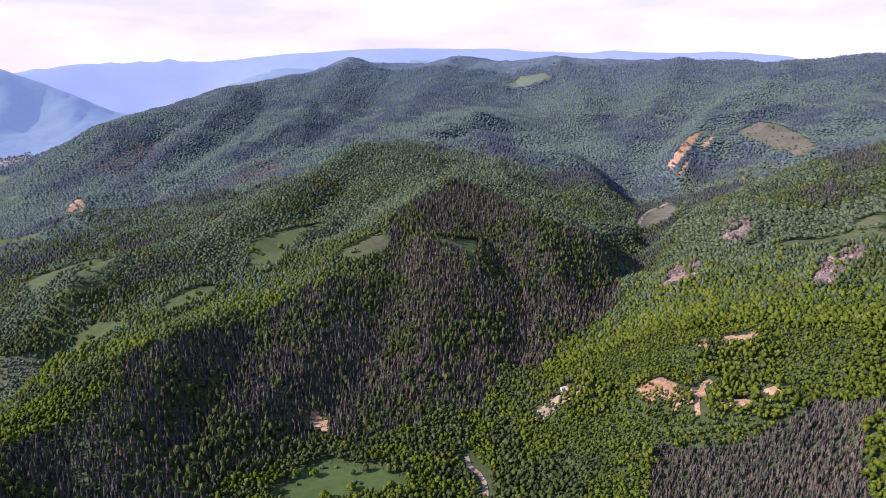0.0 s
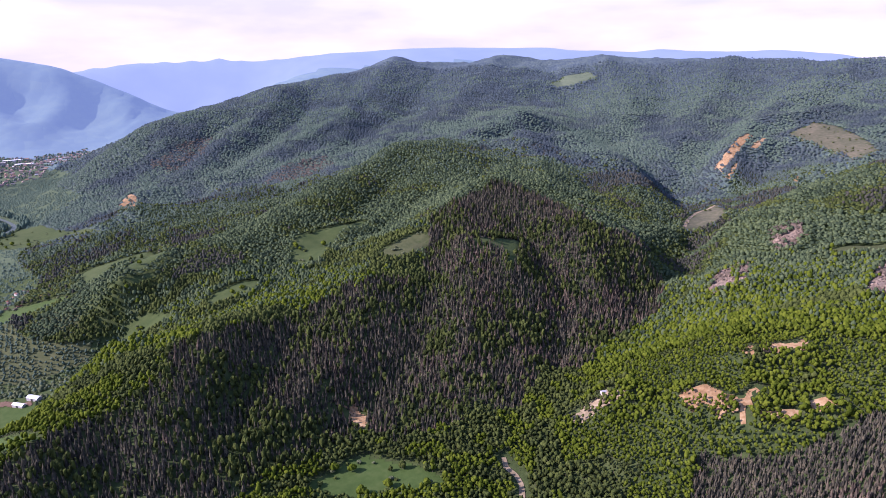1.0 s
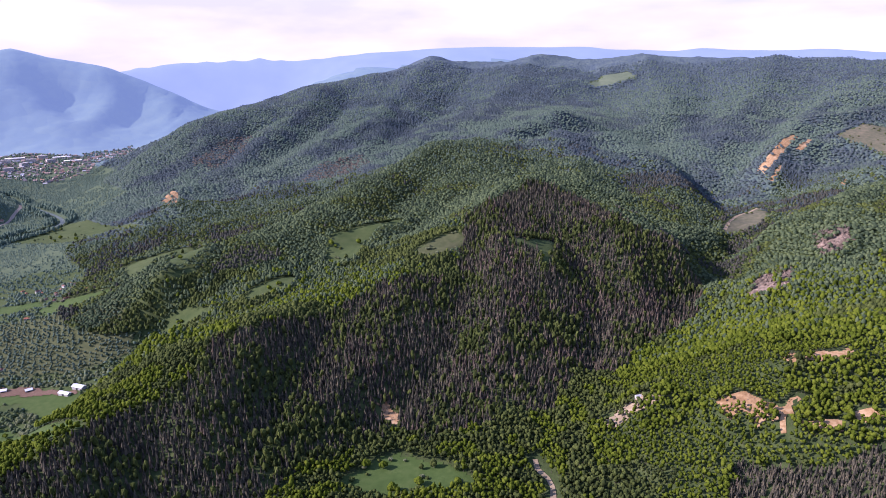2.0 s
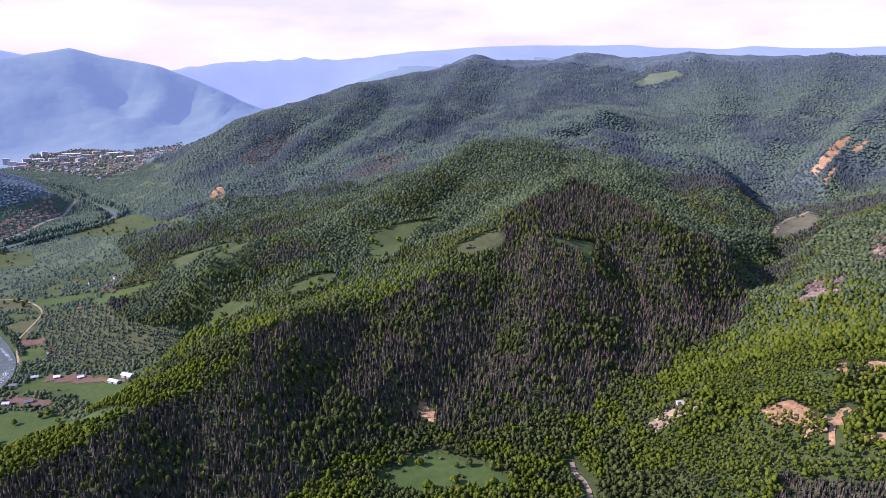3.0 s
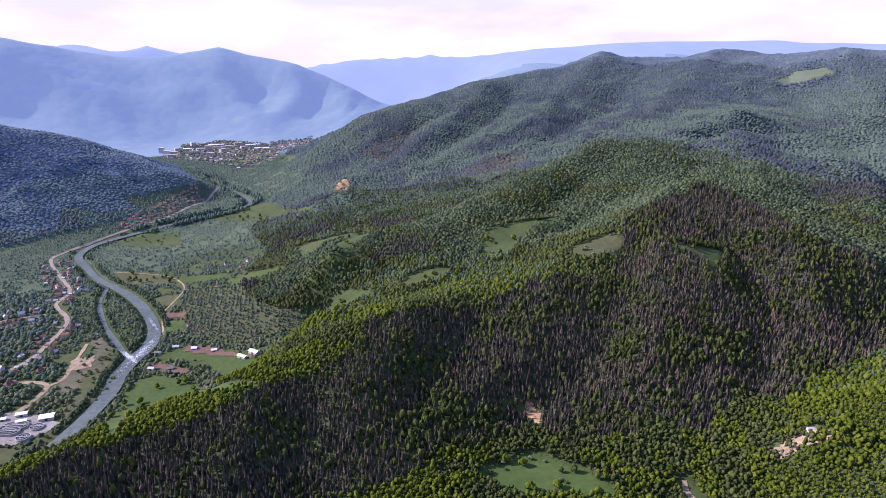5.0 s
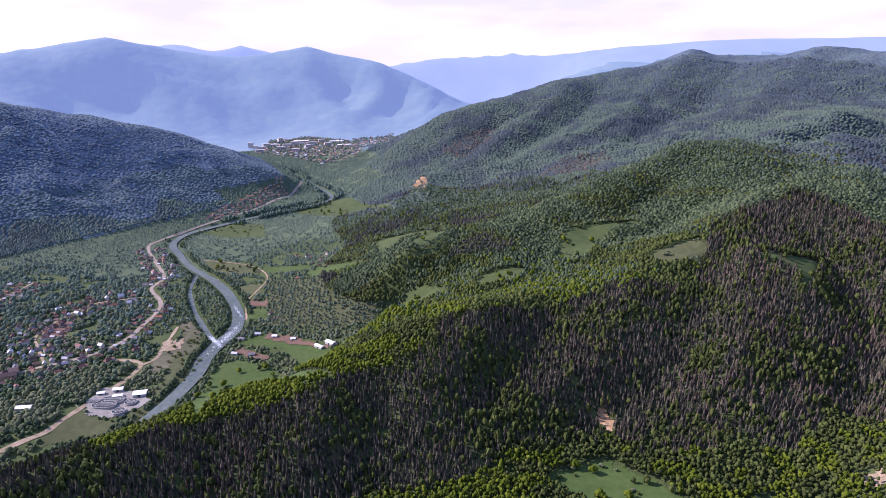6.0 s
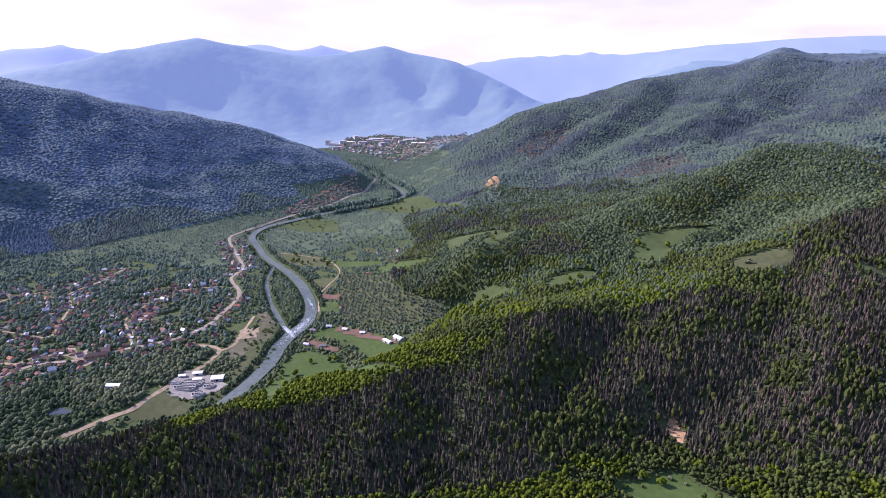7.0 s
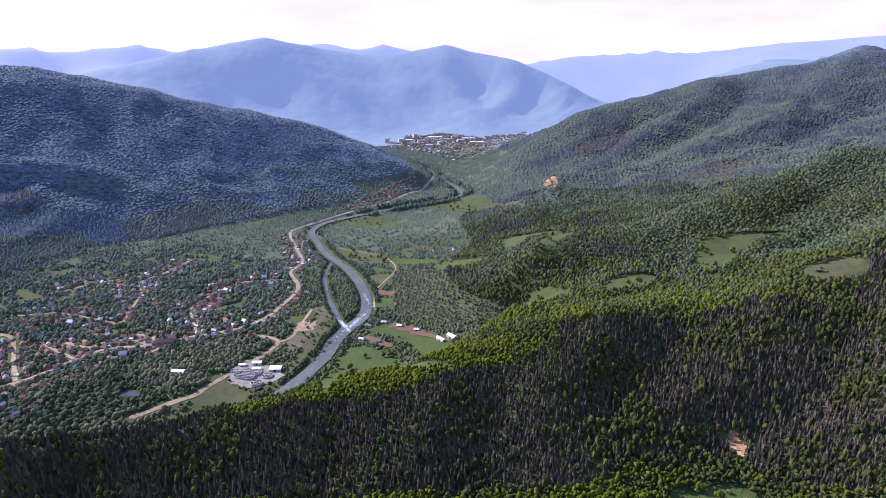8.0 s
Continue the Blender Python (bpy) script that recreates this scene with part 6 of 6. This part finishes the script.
def far_houses(name, places, label, tiles, scale=1.0):
    """Small gabled houses joined into one mesh: four walls and two roof slopes each, in wall and roof colours."""
    verts, faces, slots = [], [], []
    shape = np.array([(-1, -1, -0.5), (1, -1, -0.5), (1, 1, -0.5), (-1, 1, -0.5), (-1, -1, 1), (1, -1, 1), (1, 1, 1), (-1, 1, 1), (-1.1, 0, 1.75), (1.1, 0, 1.75), (-1.1, -1.15, 0.95), (1.1, -1.15, 0.95), (1.1, 1.15, 0.95), (-1.1, 1.15, 0.95)])
    plan = ((0, 1, 5, 4), (1, 2, 6, 5), (2, 3, 7, 6), (3, 0, 4, 7), (5, 6, 9, 9), (7, 4, 8, 8), (10, 11, 9, 8), (12, 13, 8, 9))
    for k, (x, y) in enumerate(places):
        a, size = r.choice([0.6, 2.2]) + r.normal(0, 0.2), np.array([r.uniform(5, 7.5), r.uniform(3.8, 5), r.choice([3.2, 3.2, 5.5])])
        v = shape * size * scale
        verts.append(np.stack([x + v[:, 0] * math.cos(a) - v[:, 1] * math.sin(a), y + v[:, 0] * math.sin(a) + v[:, 1] * math.cos(a), v[:, 2] + float(ground(x, y))], -1))
        tint = int(r.choice([2, 3, 3, 4, 5, 6]))
        wall_tint = int(r.integers(0, 2))
        for q, f in enumerate(plan):
            tri = [(f[0], f[1], f[2])] if f[2] == f[3] else [(f[0], f[1], f[2]), (f[0], f[2], f[3])]
            for t3 in tri:
                faces.append([14 * k + i for i in t3])
                slots.append(tint if q > 5 else wall_tint)
    tagged(mesh_object(name, np.concatenate(verts), np.array(faces), [PLASTER[0], PLASTER[3], *tiles], slots), label, "houses", kind="stuff")


far_houses("yard_sheds", yard_sites, "small brown-roofed sheds in village yards", [TILES[0], TILES[1], TILES[2], TILES[4], TILES[5]], 0.55)
# Town roof tiles are paled so that their colour carries the haze.
far_houses("far_town_houses", far_sites, "far red-roofed houses of the town, paled for haze", [paint("haze_rose_tiles", (0.24, 0.165, 0.15)), paint("haze_pale_tiles", (0.30, 0.22, 0.19)), paint("haze_orange_tiles", (0.30, 0.18, 0.13)), TILES[5], TILES[4]], 0.85)
far_houses("hill_foot_houses", foot_sites, "small red-roofed houses along the road at the hill foot", [TILES[0], TILES[1], TILES[3], TILES[1], TILES[4]], 0.68)


def block(lx, ly, storeys, roof_material, label):
    base = new("apartment_block")
    tagged(base, label, "apartment building", "blocks of the far town")
    tall = storeys * 2.9
    wall = part("wall", box_bm(-lx / 2, lx / 2, -ly / 2, ly / 2, -2, tall), WHITE_WALL, base)
    part("roof", box_bm(-lx / 2 - 0.4, lx / 2 + 0.4, -ly / 2 - 0.4, ly / 2 + 0.4, tall, tall + 0.6), roof_material, base)
    for s in range(storeys):
        part("window_band", box_bm(-lx / 2 + 1, lx / 2 - 1, -ly / 2 - 0.05, -ly / 2 + 0.1, s * 2.9 + 1.1, s * 2.9 + 2.0), GLASS, wall)
    return base


PALE_ROOF = paint("pale_flat_roof", (0.40, 0.37, 0.36))
B5, B8, HALL = block(34, 13, 5, PALE_ROOF, "pale five-storey apartment block"), block(22, 16, 8, PALE_ROOF, "taller pale apartment block"), block(70, 24, 2, WHITE_SHEET, "long low factory hall with a white roof")
protos = {0: B8, 1: B5, 2: HALL}
seen = set()
for k, (x, y) in enumerate(BLOCKS):
    q = 0 if k in (0, 5) else (2 if k in (8, 13, 15, 4) else 1)
    m = set_on_ground(x, y, 0.7 + r.normal(0, 0.3))
    if q in seen:
        copy_thing(protos[q], m)
    else:
        protos[q].matrix_basis = m
        seen.add(q)

# hut by the excavated bank
shed(128, 608, 0.4, 6, 4.5, 2.4, 3.6, TILES[5], "small hut with a pale roof above the bank")

# ---- white water at the two weirs ----
def rapids(x, y, turn, long, wide, seed, label):
    q = np.random.default_rng(seed)
    n = 520
    u, v = q.normal(0, long / 2.6, n), q.normal(0, wide / 3.4, n)
    px, py = x + u * math.cos(turn) - v * math.sin(turn), y + u * math.sin(turn) + v * math.cos(turn)
    verts, faces = [], []
    for k in range(n):
        size = q.uniform(0.16, 0.62)
        verts.append(ICO_V * np.array([size * 1.3, size * 1.3, 0.24]) * q.uniform(0.7, 1.3, (12, 1)) + np.array([px[k], py[k], 0.2 - 0.9 + 0.1 + max(0, (py[k] - 780) * 0.01)]))
        faces.append(ICO_F + 12 * k)
    tagged(mesh_object("rapids", np.concatenate(verts), np.concatenate(faces), [FOAM]), label, "white water", kind="stuff")


for k, (x, y, turn, long, wide) in enumerate(RAPIDS):
    rapids(x, y, turn, long, wide, 60 + k, "foaming white water over shallow stones")


# ---- broken rock on the outcrops ----
def rubble(outline, count, lo, hi, seed, label):
    q = np.random.default_rng(seed)
    o = np.array(outline)
    verts, faces = [], []
    for _ in range(count * 8):
        x, y = q.uniform(o[:, 0].min(), o[:, 0].max()), q.uniform(o[:, 1].min(), o[:, 1].max())
        if len(verts) < count and inside(np.array([x]), np.array([y]), outline)[0]:
            size = q.uniform(lo, hi) * q.uniform(0.6, 1.0)
            faces.append(ICO_F + 12 * len(verts))
            verts.append(ICO_V * np.array([size, size * q.uniform(0.6, 1.2), size * q.uniform(0.6, 1.3)]) * q.uniform(0.65, 1.3, (12, 1)) + np.array([x, y, float(ground(x, y)) + 0.6]))
    tagged(mesh_object("rock_rubble", np.concatenate(verts), np.concatenate(faces), [ROCK]), label, "rocks", kind="stuff")


for k, (o, count, lo, hi) in enumerate(((ROCK_A, 170, 1.2, 4.5), (ROCK_B, 240, 1.2, 5.0), (ROCK_C, 150, 1.2, 4.5), (QUARRY, 70, 0.4, 1.4), (SCAR, 16, 0.4, 1.3), (EARTH_A, 30, 0.4, 1.0))):
    rubble(o, count, lo, hi, 200 + k, "angular broken rocks on a bare slope")
